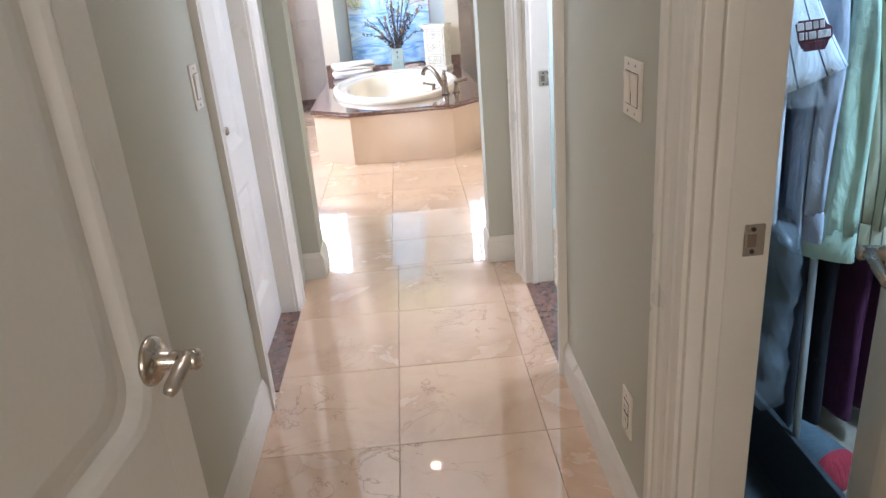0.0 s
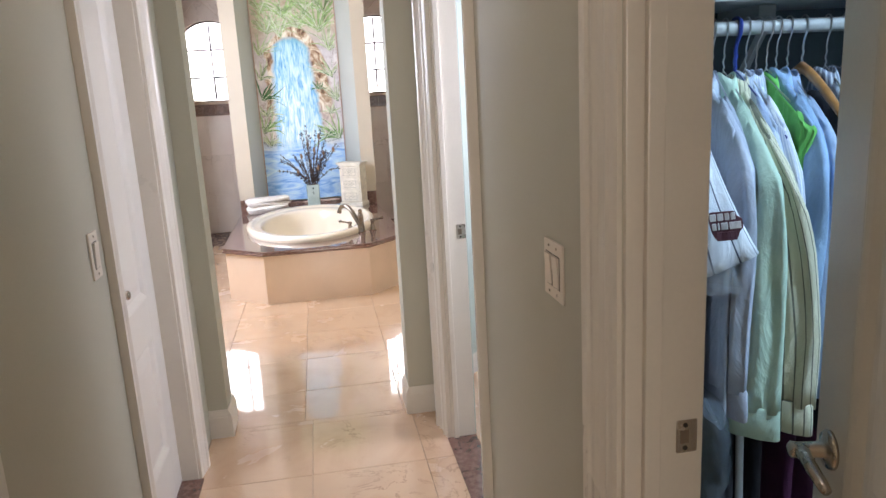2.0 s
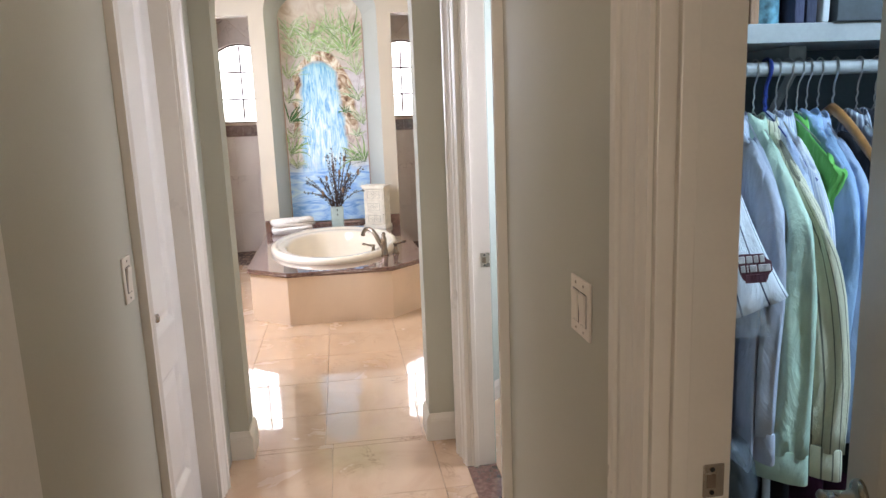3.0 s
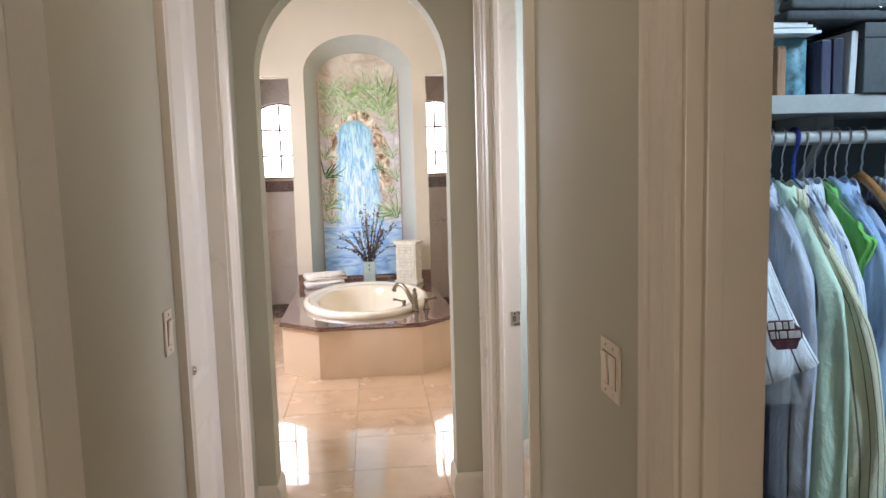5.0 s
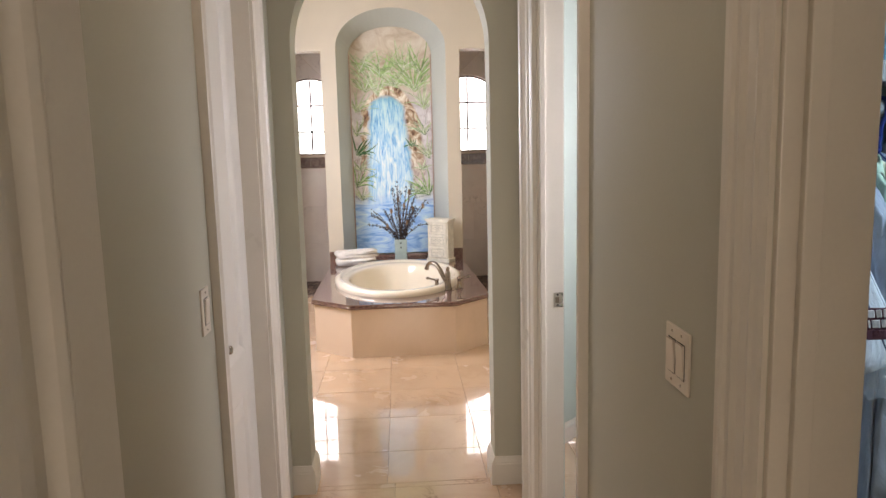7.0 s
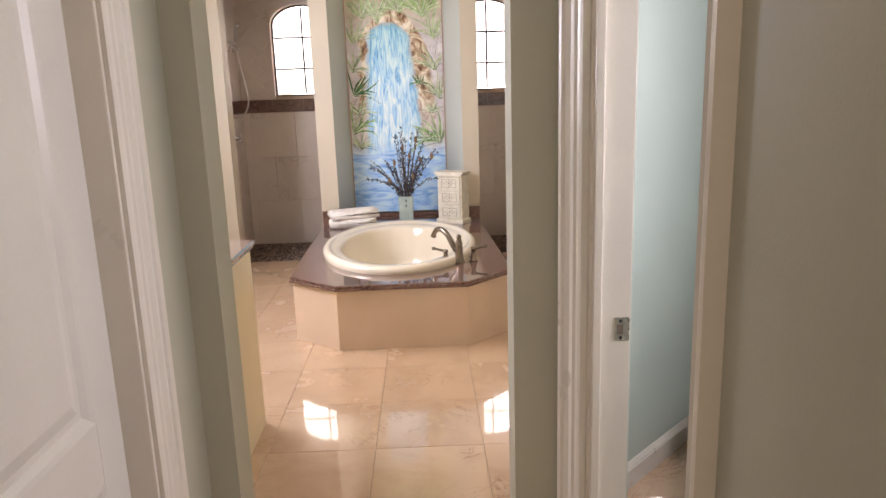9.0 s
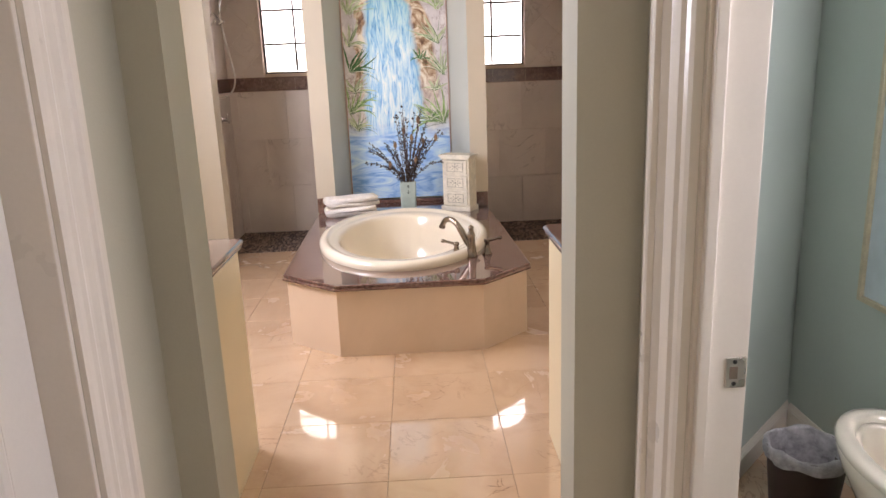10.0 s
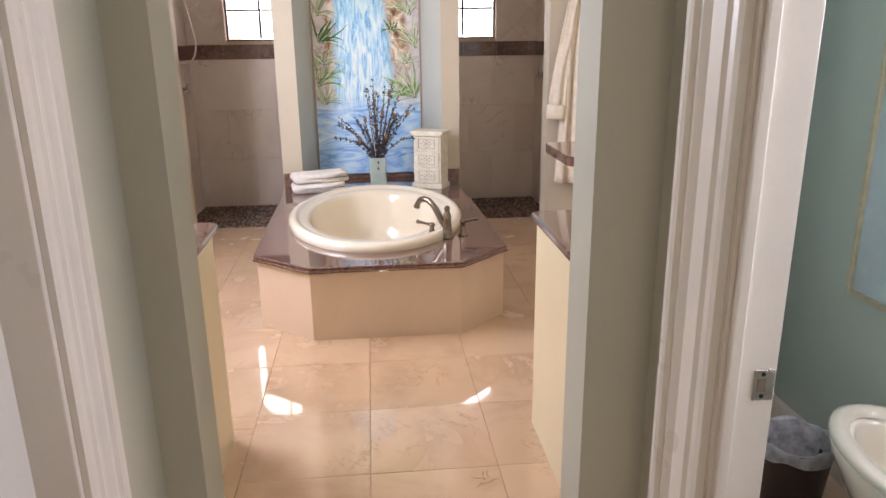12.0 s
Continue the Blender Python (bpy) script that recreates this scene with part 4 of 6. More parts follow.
# ---- vase and dried stems ----
VX, VY = 0.008, 7.38
vase = thing("vase", (VX, VY, DECK), "pale blue-green rectangular tin vase with a small cross mark", "vase", turn=3)
TIN = surface("pale_blue_tin", (0.42, 0.52, 0.50), 0.45, 0.2, vary=0.12, scale=14, grain=120)
bm = bmesh.new()
rings = []
for z, hw, hd in ((0, 0.056, 0.030), (0.004, 0.058, 0.032), (0.12, 0.060, 0.034), (0.225, 0.062, 0.036), (0.228, 0.0605, 0.0345), (0.225, 0.059, 0.033), (0.02, 0.054, 0.028)):
    r = 0.012
    ring = []
    for qx, qy, a0 in ((1, 1, 0), (-1, 1, 90), (-1, -1, 180), (1, -1, 270)):
        for k in range(4):
            a = radians(a0 + 30 * k)
            ring.append(Vector((qx * (hw - r) + r * math.cos(a), qy * (hd - r) + r * math.sin(a), z)))
    rings.append(ring)
part("body", loft(bm, rings), TIN, vase, smooth=False)
for a in ((-0.012, 0.012, 0.148, 0.152), (-0.002, 0.002, 0.136, 0.166)):
    part("mark", B(a[0], a[1], -0.0362, -0.0342, a[2], a[3]), DARKSLOT, vase)
part("mark", B(-0.004, 0.006, -0.0366, -0.0346, 0.185, 0.205, 0.002, 1), DARKSLOT, vase)

flowers = thing("dried_flowers", (VX, VY - 0.004, DECK + 0.03), "dried dark eucalyptus and seed-head stems in the tin vase", "dried flowers")
STEM = surface("dried_stem", (0.10, 0.06, 0.04), 0.8, vary=0.2)
LEAFD = surface("dried_leaf", (0.075, 0.06, 0.065), 0.75, vary=0.4, scale=30)
SEED = surface("dried_seed_head", (0.30, 0.19, 0.12), 0.9, vary=0.3, scale=40)
rng = random.Random(11)


def leaf(bm, at, way, size):
    """A small oval leaf, folded along its midrib."""
    way = way.normalized()
    side = way.orthogonal().normalized()
    side = Matrix.Rotation(rng.uniform(0, 6.28), 3, way) @ side
    lift = way.cross(side) * size * 0.12
    a = [bm.verts.new(at + way * size * u + side * size * w + (lift if w else Vector())) for u, w in ((0, 0), (0.35, 0.3), (0.75, 0.24), (1, 0), (0.75, -0.24), (0.35, -0.3))]
    bm.faces.new((a[0], a[1], a[2], a[3]))
    bm.faces.new((a[0], a[3], a[4], a[5]))


for k in range(38):
    ang = rng.uniform(-1, 1)
    lean, up_ = ang * (0.32 if k % 3 else 0.16), rng.uniform(0.16, 0.72) * (1 - 0.52 * abs(ang))
    dy = rng.uniform(-0.10, 0.07)
    p0 = Vector((ang * 0.035, rng.uniform(-0.015, 0.015), 0.0))
    p1 = Vector((ang * 0.05, dy * 0.15, 0.20))
    p3 = Vector((lean, dy, 0.20 + up_))
    p2 = p1.lerp(p3, 0.5) + Vector((0, 0, 0.04 * abs(ang) + 0.01))
    pth = smooth_path([p0, p1, p2, p3], 7)
    st = part("stem", T(pth, [0.0022] * (len(pth) - 4) + [0.0016, 0.0014, 0.0012, 0.0008], 5), STEM, flowers)
    bm = bmesh.new()
    for i in range(8, len(pth)):
        d_ = (pth[i] - pth[i - 1])
        for s_ in range(2 if i % 3 else 3):
            side = d_.orthogonal()
            side = Matrix.Rotation(rng.uniform(0, 6.28), 3, d_.normalized()) @ side
            leaf(bm, pth[i] - d_ * rng.random(), side.normalized() + d_.normalized() * 0.8, rng.uniform(0.013, 0.024))
    part("leaves", bm, LEAFD, st)
    if k % 5 == 0:
        part("seed_head", L([(0, -0.006), (0.006, 0), (0.012, 0.014), (0.013, 0.03), (0.008, 0.045), (0, 0.055)], 10, m=Matrix.Translation(pth[-4] + Vector((0, -0.006, 0)))), SEED, st, smooth=True)

# ---- small drawer chest ----
CH = surface("distressed_cream_paint", (0.72, 0.67, 0.56), 0.6, vary=0.12, scale=18, grain=60, bump_d=0.001)
CHD = surface("carved_gray_paint", (0.48, 0.45, 0.37), 0.7, vary=0.2, scale=40, grain=160, bump_d=0.001)
chest = thing("mini_chest", (0.405, 7.345, DECK), "small distressed cream chest with three carved drawers", "chest", turn=-30)
chest.scale = (1.08, 1.08, 1.03)
part("base", B(-0.115, 0.115, -0.072, 0.066, 0, 0.035, 0.006), CH, chest)
part("body", B(-0.103, 0.103, -0.058, 0.060, 0.035, 0.385, 0.003), CH, chest)
part("cornice", P([(-0.103, 0.383), (-0.106, 0.392), (-0.118, 0.400), (-0.122, 0.405), (-0.122, 0.415), (0.122, 0.415), (0.122, 0.405), (0.118, 0.400), (0.106, 0.392), (0.103, 0.383)], "y", -0.076, 0.066), CH, chest)
for zc in (0.095, 0.210, 0.325):
    dr = part("drawer", B(-0.090, 0.090, -0.068, -0.054, zc - 0.050, zc + 0.050, 0.003), CH, chest)
    bm = bmesh.new()
    for (x0, x1, z0, z1) in ((-0.062, 0.062, 0.029, 0.033), (-0.062, 0.062, -0.033, -0.029), (-0.062, -0.058, -0.033, 0.033), (0.058, 0.062, -0.033, 0.033)):
        bx(bm, x0, x1, -0.0715, -0.066, zc + z0, zc + z1)
    part("carved_border", bm, CHD, dr)
    bm = bmesh.new()
    for k in range(8):
        a = radians(45 * k)
        r = 0.026 if k % 2 == 0 else 0.019
        bmesh.ops.create_icosphere(bm, subdivisions=1, radius=0.007, matrix=Matrix.Translation((math.cos(a) * r * 1.35, -0.068, zc + math.sin(a) * r * 0.85)) @ Matrix.Rotation(-a, 4, "Y") @ Matrix.Diagonal((1.7, 0.5, 0.6, 1)))
    bmesh.ops.create_icosphere(bm, subdivisions=2, radius=0.008, matrix=Matrix.Translation((0, -0.069, zc)) @ Matrix.Diagonal((1, 0.7, 1, 1)))
    part("carved_rosette", bm, CHD, dr)


# ---- vanities facing the tub ----
def vanity(name, outline, front, xs, label):
    """Outline in plan, anticlockwise; front is the y of its drawer side, xs the span of drawers."""
    v = thing(name, (sum(q[0] for q in outline) / len(outline), sum(q[1] for q in outline) / len(outline), 0), label, "vanity", "vanities")
    ivv = v.matrix_world.inverted()
    body = inset(outline, 0.022)
    put_part("body", P(body, "z", 0.0, 0.831), CABINET, v, ivv)
    n_dr = 2
    for i in range(n_dr):
        x0 = xs[0] + (xs[1] - xs[0]) * i / n_dr + 0.002
        x1 = xs[0] + (xs[1] - xs[0]) * (i + 1) / n_dr - 0.002
        for z0, z1 in ((0.075, 0.30), (0.305, 0.485), (0.49, 0.665), (0.67, 0.825)):
            dr = put_part("drawer", bx(bmesh.new(), x0, x1, front - 0.028, front - 0.008, z0, z1, 0.004), CABINET, v, ivv)
            kb = L([(0, 0), (0.006, 0), (0.005, 0.012), (0.013, 0.018), (0.014, 0.024), (0, 0.03)], 14, m=ivv @ Matrix.Translation(((x0 + x1) / 2, front - 0.008, (z0 + z1) / 2)) @ Matrix.Rotation(radians(-90), 4, "X"))
            part("knob", kb, NICKEL, dr, smooth=True)
    bm = bmesh.new()
    n = len(outline)
    rr = [[bm.verts.new((x, y, z)) for x, y in inset(outline, ins)] for ins, z in ((0.020, 0.831), (0.012, 0.834), (0.006, 0.842), (0.010, 0.848), (0.004, 0.852), (0.0, 0.859), (0.002, 0.866), (0.008, 0.871))]
    for a, b in zip(rr, rr[1:]):
        for i in range(n):
            bm.faces.new((a[i], a[(i + 1) % n], b[(i + 1) % n], b[i]))
    bm.faces.new(rr[-1])
    bm.faces.new(rr[0][::-1])
    bmesh.ops.recalc_face_normals(bm, faces=bm.faces)
    put_part("granite_top", bm, GRANITE, v, ivv, "polished brown granite top with a moulded edge")
    return v


vanity("vanity_cabinet", [(-1.40, 3.945), (-0.587, 3.945), (-0.587, 4.552), (-0.610, 4.575), (-1.40, 4.575)], 4.562, (-1.38, -0.615), "cream vanity cabinet with a brown granite top")
vanity("vanity_cabinet", [(0.549, 3.945), (0.81, 3.945), (1.40, 4.535), (1.40, 4.575), (0.572, 4.575), (0.549, 4.553)], 4.562, (0.580, 1.38), "cream vanity cabinet with a brown granite top beside the angled wall")
ms = thing("makeup_counter", (1.5, 6.1, 0), "wall-hung brown granite makeup counter", "counter")
part("granite_slab", P([(-0.42, -0.28), (0.399, -0.28), (0.399, 0.30), (-0.42, 0.30), (-0.46, 0.26), (-0.46, -0.24)], "z", 0.80, 0.855), GRANITE, ms)
part("apron", B(-0.38, 0.399, -0.24, 0.26, 0.74, 0.80, 0.004), CABINET, ms)


# ---- bath robe ----
def robe():
    r = thing("bath_robe", (1.58, MY0 - 0.07, 0.06), "long cream bath robe hanging on a wall hook", "robe")
    rg = []
    for k in range(27):
        u = k / 26
        z, w = 1.86 - 1.52 * u, 0.03 + 0.135 * min(1, u * 5) ** 0.7 + 0.04 * u
        rg.append(oval_ring((0.01 * math.sin(4 * u), -0.01, z), (1, 0, 0), w, 0.022 + 0.036 * min(1, u * 6), 56, 0.14 + 0.26 * min(1, u * 4), 9, 0.5 * math.sin(5 * u) + 0.3 * u))
    part("body", loft(bmesh.new(), rg), ROBE, r, smooth=True)
    for s in (-1, 1):
        rg = []
        for k in range(15):
            u = k / 14
            x = 0.085 + 0.125 * u ** 0.7
            rg.append(oval_ring((s * x, -0.022 - 0.012 * math.sin(6 * u), 1.77 - 0.86 * u), (1, 0.25 * s, 0), 0.040 + 0.034 * u, 0.034 + 0.008 * math.sin(9 * u), 32, 0.30, 5, 0.9 * math.sin(k * 0.8) + 0.4 * k))
        sv = part("sleeve", loft(bmesh.new(), rg), ROBE, r, smooth=True)
        rg = [oval_ring((s * 0.212, -0.018, 0.93 - dz), (1, 0.25 * s, 0), 0.078 + e_, 0.044 + e_, 32, 0.12, 4, 1.0) for dz, e_ in ((-0.004, -0.006), (0.0, 0.002), (0.045, 0.006), (0.095, 0.003), (0.105, -0.006))]
        part("cuff", loft(bmesh.new(), rg), ROBE, sv, "turned-back terry cuff", True)
    part("belt", T(smooth_path([(-0.05, -0.066, 1.12), (-0.07, -0.075, 0.9), (-0.06, -0.07, 0.55), (-0.065, -0.07, 0.26)], 5), 0.014, 8), ROBE, r, smooth=True)
    hk = thing("wall_hook", (1.58, MY0, 1.92), "nickel wall hook holding the robe", "hook")
    part("hook", T(smooth_path([(0, 0, 0), (0, -0.04, 0.0), (0, -0.06, -0.02), (0, -0.085, 0.01), (0, -0.09, 0.03)], 4), 0.006, 8), NICKEL, hk, smooth=True)
    part("rosette", L([(0, 0), (0.025, 0), (0.025, 0.004), (0.018, 0.008), (0, 0.009)], 20, m=Matrix.Rotation(radians(90), 4, "X")), NICKEL, hk)


robe()

# ---- shower fittings ----
sh = thing("hand_shower", (SXL, 8.30, 1.95), "chrome shower head with a hand shower and pale hose", "shower")
part("wall_flange", L([(0, 0), (0.03, 0), (0.028, 0.008), (0.012, 0.014), (0, 0.014)], 20, m=Matrix.Rotation(radians(90), 4, "Y")), CHROME, sh, smooth=True)
part("arm", T(smooth_path([(0, 0, 0), (0.035, -0.005, 0.03), (0.06, -0.01, 0.01), (0.085, -0.015, -0.03)], 5), 0.009, 10), CHROME, sh, smooth=True)
part("bracket", T([(0.0, 0.0, -0.06), (0.03, -0.005, -0.055), (0.06, -0.01, -0.02)], 0.010, 8), CHROME, sh, smooth=True)
part("head", L([(0.008, 0.05), (0.014, 0.035), (0.03, 0.012), (0.038, 0.0), (0.038, -0.008), (0.0, -0.008)], 20, m=Matrix.Translation((0.10, -0.018, -0.05)) @ Matrix.Rotation(radians(-25), 4, "Y")), CHROME, sh, smooth=True)
hh = part("hand_head", L([(0, 0.012), (0.02, 0.012), (0.032, 0.004), (0.034, -0.006), (0, -0.008)], 20, m=Matrix.Translation((0.13, -0.02, 0.155)) @ Matrix.Rotation(radians(-60), 4, "Y")), CHROME, sh, smooth=True)
part("hand_grip", T([(0.10, -0.02, 0.02), (0.105, -0.02, 0.09), (0.118, -0.02, 0.15)], [0.009, 0.011, 0.012], 10), CHROME, hh, smooth=True)
part("hose", T(smooth_path([(0.10, -0.02, 0.02), (0.12, -0.03, -0.15), (0.165, -0.05, -0.38), (0.18, -0.05, -0.52), (0.14, -0.04, -0.62), (0.06, -0.02, -0.66), (0.006, 0.0, -0.65)], 8), 0.0075, 8), surface("pale_hose", (0.7, 0.66, 0.6), 0.35, 0.4, vary=0.05), sh, smooth=True)


def valve(x, y, z, s):
    v = thing("shower_valve", (x, y, z), "chrome cross-handle shower valve on the marble wall", "valve", "shower valves")
    part("rosette", L([(0, 0), (0.036, 0), (0.034, 0.006), (0.016, 0.012), (0.012, 0.05), (0, 0.05)], 20, m=Matrix.Rotation(radians(90 * s), 4, "Y")), CHROME, v, smooth=True)
    for k in range(3):
        a = radians(120 * k + 90)
        part("lever", T([(s * 0.045, 0, 0), (s * 0.05, math.cos(a) * 0.03, math.sin(a) * 0.03), (s * 0.05, math.cos(a) * 0.05, math.sin(a) * 0.05)], [0.007, 0.006, 0.009], 8), CHROME, v, smooth=True)


valve(SXL, 8.36, 1.09, 1)
valve(SXR, 8.38, 1.16, -1)


# ---- switches and outlet ----
def wall_plate(name, at, face, gang, label, outlet=False):
    """Decorator wall plate; local x proud of the wall, y along it, z up."""
    w = 0.070 if gang == 1 else 0.116
    h = 0.122
    s = thing(name, at, label, "light switch" if not outlet else "outlet", turn=0 if face > 0 else 180)
    part("plate", B(0.0, 0.006, -w / 2, w / 2, -h / 2, h / 2, 0.003), PLASTIC, s)
    for g in range(gang):
        yc = 0 if gang == 1 else (-0.023 + 0.046 * g)
        part("slot", B(0.002, 0.0066, yc - 0.0185, yc + 0.0185, -0.035, 0.035), DARKSLOT, s)
        if outlet:
            for zc in (-0.018, 0.018):
                sk = part("socket", B(0.003, 0.0085, yc - 0.016, yc + 0.016, zc - 0.0145, zc + 0.0145, 0.003), PLASTIC, s)
                for yy in (-0.006, 0.006):
                    part("pin_hole", B(0.007, 0.0088, yc + yy - 0.001, yc + yy + 0.001, zc - 0.005, zc + 0.005), DARKSLOT, sk)
        else:
            part("rocker", P([(0.003, -0.033), (0.008, -0.033), (0.0125, 0.033), (0.003, 0.033)], "y", yc - 0.0165, yc + 0.0165), PLASTIC, s)
        for zc in (-0.049, 0.049):
            part("screw", L([(0, 0), (0.003, 0), (0.003, 0.001), (0, 0.0015)], 10, m=Matrix.Translation((0.006, yc, zc)) @ Matrix.Rotation(radians(90), 4, "Y")), NICKEL, s)
    return s


wall_plate("light_switch", (HR, 1.640, 1.110), -1, 2, "ivory double rocker switch on the hall wall")
wall_plate("light_switch", (HL, 2.178, 1.119), 1, 1, "ivory single rocker switch beside the door frame")
wall_plate("outlet", (HR, 1.627, 0.314), -1, 1, "ivory wall outlet above the baseboard", True)

# ---- toilet room ----
can = thing("trash_can", (1.305, 3.950, 0), "brown plastic trash can with a white liner bag", "trash can")
can.scale = (1.0, 1.0, 0.86)
part("bin", L([(0, 0.004), (0.098, 0.0), (0.101, 0.006), (0.122, 0.265), (0.125, 0.27), (0.121, 0.27), (0.099, 0.012), (0, 0.012)], 32), BINBROWN, can, smooth=True)
LINER = surface("white_liner_film", (0.42, 0.41, 0.42), 0.3, vary=0.3, scale=26)
rg = []
for k, (r, z) in enumerate(((0.127, 0.228), (0.130, 0.245), (0.130, 0.262), (0.127, 0.276), (0.119, 0.280), (0.114, 0.268), (0.110, 0.20), (0.10, 0.10), (0.06, 0.05))):
    rg.append([Vector(((r + 0.004 * math.sin(9 * a + k) + 0.003 * math.sin(17 * a + 2 * k)) * math.cos(a), (r + 0.004 * math.sin(9 * a + k)) * math.sin(a), z + 0.007 * math.sin(5 * a + 0.6 * k) * (1 if k < 6 else 1.5))) for a in [2 * math.pi * i / 64 for i in range(64)]])
part("liner", loft(bmesh.new(), rg, False), LINER, can, smooth=True)

to = thing("toilet", (1.352, 3.06, 0), "biscuit porcelain toilet with its seat raised", "toilet")
rg = []
for z, hw, y0, y1 in ((0.0, 0.11, 0.0, 0.50), (0.05, 0.105, 0.0, 0.49), (0.18, 0.115, 0.02, 0.54), (0.28, 0.15, 0.04, 0.62), (0.35, 0.172, 0.06, 0.67), (0.385, 0.178, 0.06, 0.685), (0.395, 0.172, 0.07, 0.68)):
    rg.append([Vector((hw * math.cos(a), (y0 + y1) / 2 + (y1 - y0) / 2 * math.sin(a), z)) for a in [2 * math.pi * i / 40 for i in range(40)]])
for z, ins in ((0.396, 0.05), (0.385, 0.06), (0.30, 0.075), (0.22, 0.10)):
    rg.append([Vector(((0.172 - ins) * math.cos(a), 0.375 + (0.305 - ins) * math.sin(a), z)) for a in [2 * math.pi * i / 40 for i in range(40)]])
part("bowl", loft(bmesh.new(), rg), PORCELAIN, to, smooth=True)
part("tank", B(-0.17, 0.165, -0.20, 0.02, 0.38, 0.72, 0.02, 3), PORCELAIN, to)
part("tank_lid", B(-0.174, 0.172, -0.205, 0.03, 0.72, 0.75, 0.008), PORCELAIN, to)
part("flush_lever", T([(-0.12, 0.02, 0.66), (-0.12, 0.04, 0.66), (-0.06, 0.045, 0.655)], 0.007, 8), NICKEL, to)
rg = [[Vector(((0.18 - ins) * math.cos(a), 0.375 + (0.312 - ins) * math.sin(a), z)) for a in [2 * math.pi * i / 40 for i in range(40)]] for z, ins in ((0.396, 0.0), (0.405, -0.002), (0.416, 0.004), (0.419, 0.02), (0.416, 0.045), (0.398, 0.052))]
part("seat_ring", loft(bmesh.new(), rg, False), PORCELAIN, to, smooth=True)

for c in to.children:  # comfort height
    c.data.transform(Matrix.Diagonal((1.06, 1.04, 1.09, 1.0)))

pf = thing("picture_frame", (1.549, 3.915, 1.346), "tall framed glass picture with a thin pale gilt frame", "picture")
PICT = surface("pale_blue_print", (0.50, 0.60, 0.64), 0.10, vary=0.08, scale=3, grain=20, bump_d=0, coat=0.6)
for y0, y1, z0, z1 in ((-0.205, -0.187, -0.68, 0.68), (0.187, 0.205, -0.68, 0.68), (-0.187, 0.187, -0.68, -0.662), (-0.187, 0.187, 0.662, 0.68)):
    part("frame", B(-0.025, -0.001, y0, y1, z0, z1, 0.003), GILT, pf)
part("print", B(-0.012, -0.002, -0.187, 0.187, -0.662, 0.662), PICT, pf)
structure("window_3", B(1.553, 1.648, 2.6, 3.1, 1.302, 1.318), TRIM, "sill of the toilet room window", "window")

# ---- ceiling lamps ----
# fixtures out of view and assumed; only the tub lamp shows, as a floor reflection
for k, (lx, ly, z) in enumerate(((-0.9, 4.9, BATH_H), (0.9, 4.9, BATH_H), (0.01, 6.26, BATH_H), (0.05, 1.6, HALL_H))):
    dl = thing("downlight", (lx, ly, z), "assumed round recessed ceiling lamp with a white ring, out of view", "ceiling lamp", "downlights")
    part("ring", L([(0.085, -0.001), (0.095, -0.001), (0.095, -0.006), (0.088, -0.010), (0.080, -0.006), (0.080, -0.001)], 28), TRIM, dl)


# ---- closet: shelf, rod, hangers, clothes ----
RY, RZ = 1.76, 1.668
before_closet = set(bpy.data.objects)
shelf = thing("closet_shelf", (1.5, 1.85, 1.74), "white painted closet shelf on brackets", "shelf")
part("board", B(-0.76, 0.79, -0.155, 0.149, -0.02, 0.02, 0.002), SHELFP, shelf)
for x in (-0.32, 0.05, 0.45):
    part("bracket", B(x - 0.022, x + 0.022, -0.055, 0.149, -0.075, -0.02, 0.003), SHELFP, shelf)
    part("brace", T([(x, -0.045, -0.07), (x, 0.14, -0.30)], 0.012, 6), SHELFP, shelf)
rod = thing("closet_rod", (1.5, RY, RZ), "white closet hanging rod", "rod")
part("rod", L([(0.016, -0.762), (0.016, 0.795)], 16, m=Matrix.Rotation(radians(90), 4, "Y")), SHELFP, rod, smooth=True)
for x in (-0.764, 0.787):
    part("flange", L([(0, 0), (0.03, 0), (0.03, 0.008), (0.018, 0.012), (0, 0.012)], 16, m=Matrix.Translation((x, 0, 0)) @ Matrix.Rotation(radians(90), 4, "Y")), SHELFP, rod)


def cloth(name, color):
    """Plain woven cloth with soft creases."""
    m, t, p = nodes_of(name)
    c = ramp(t, noise_node(t, 10, 4), [(0.3, tuple(q * 0.82 for q in color)), (0.7, tuple(min(1, q * 1.1) for q in color))])
    t.links.new(c, p.inputs["Base Color"])
    p.inputs["Roughness"].default_value = 0.88
    folds(t, p)
    return m


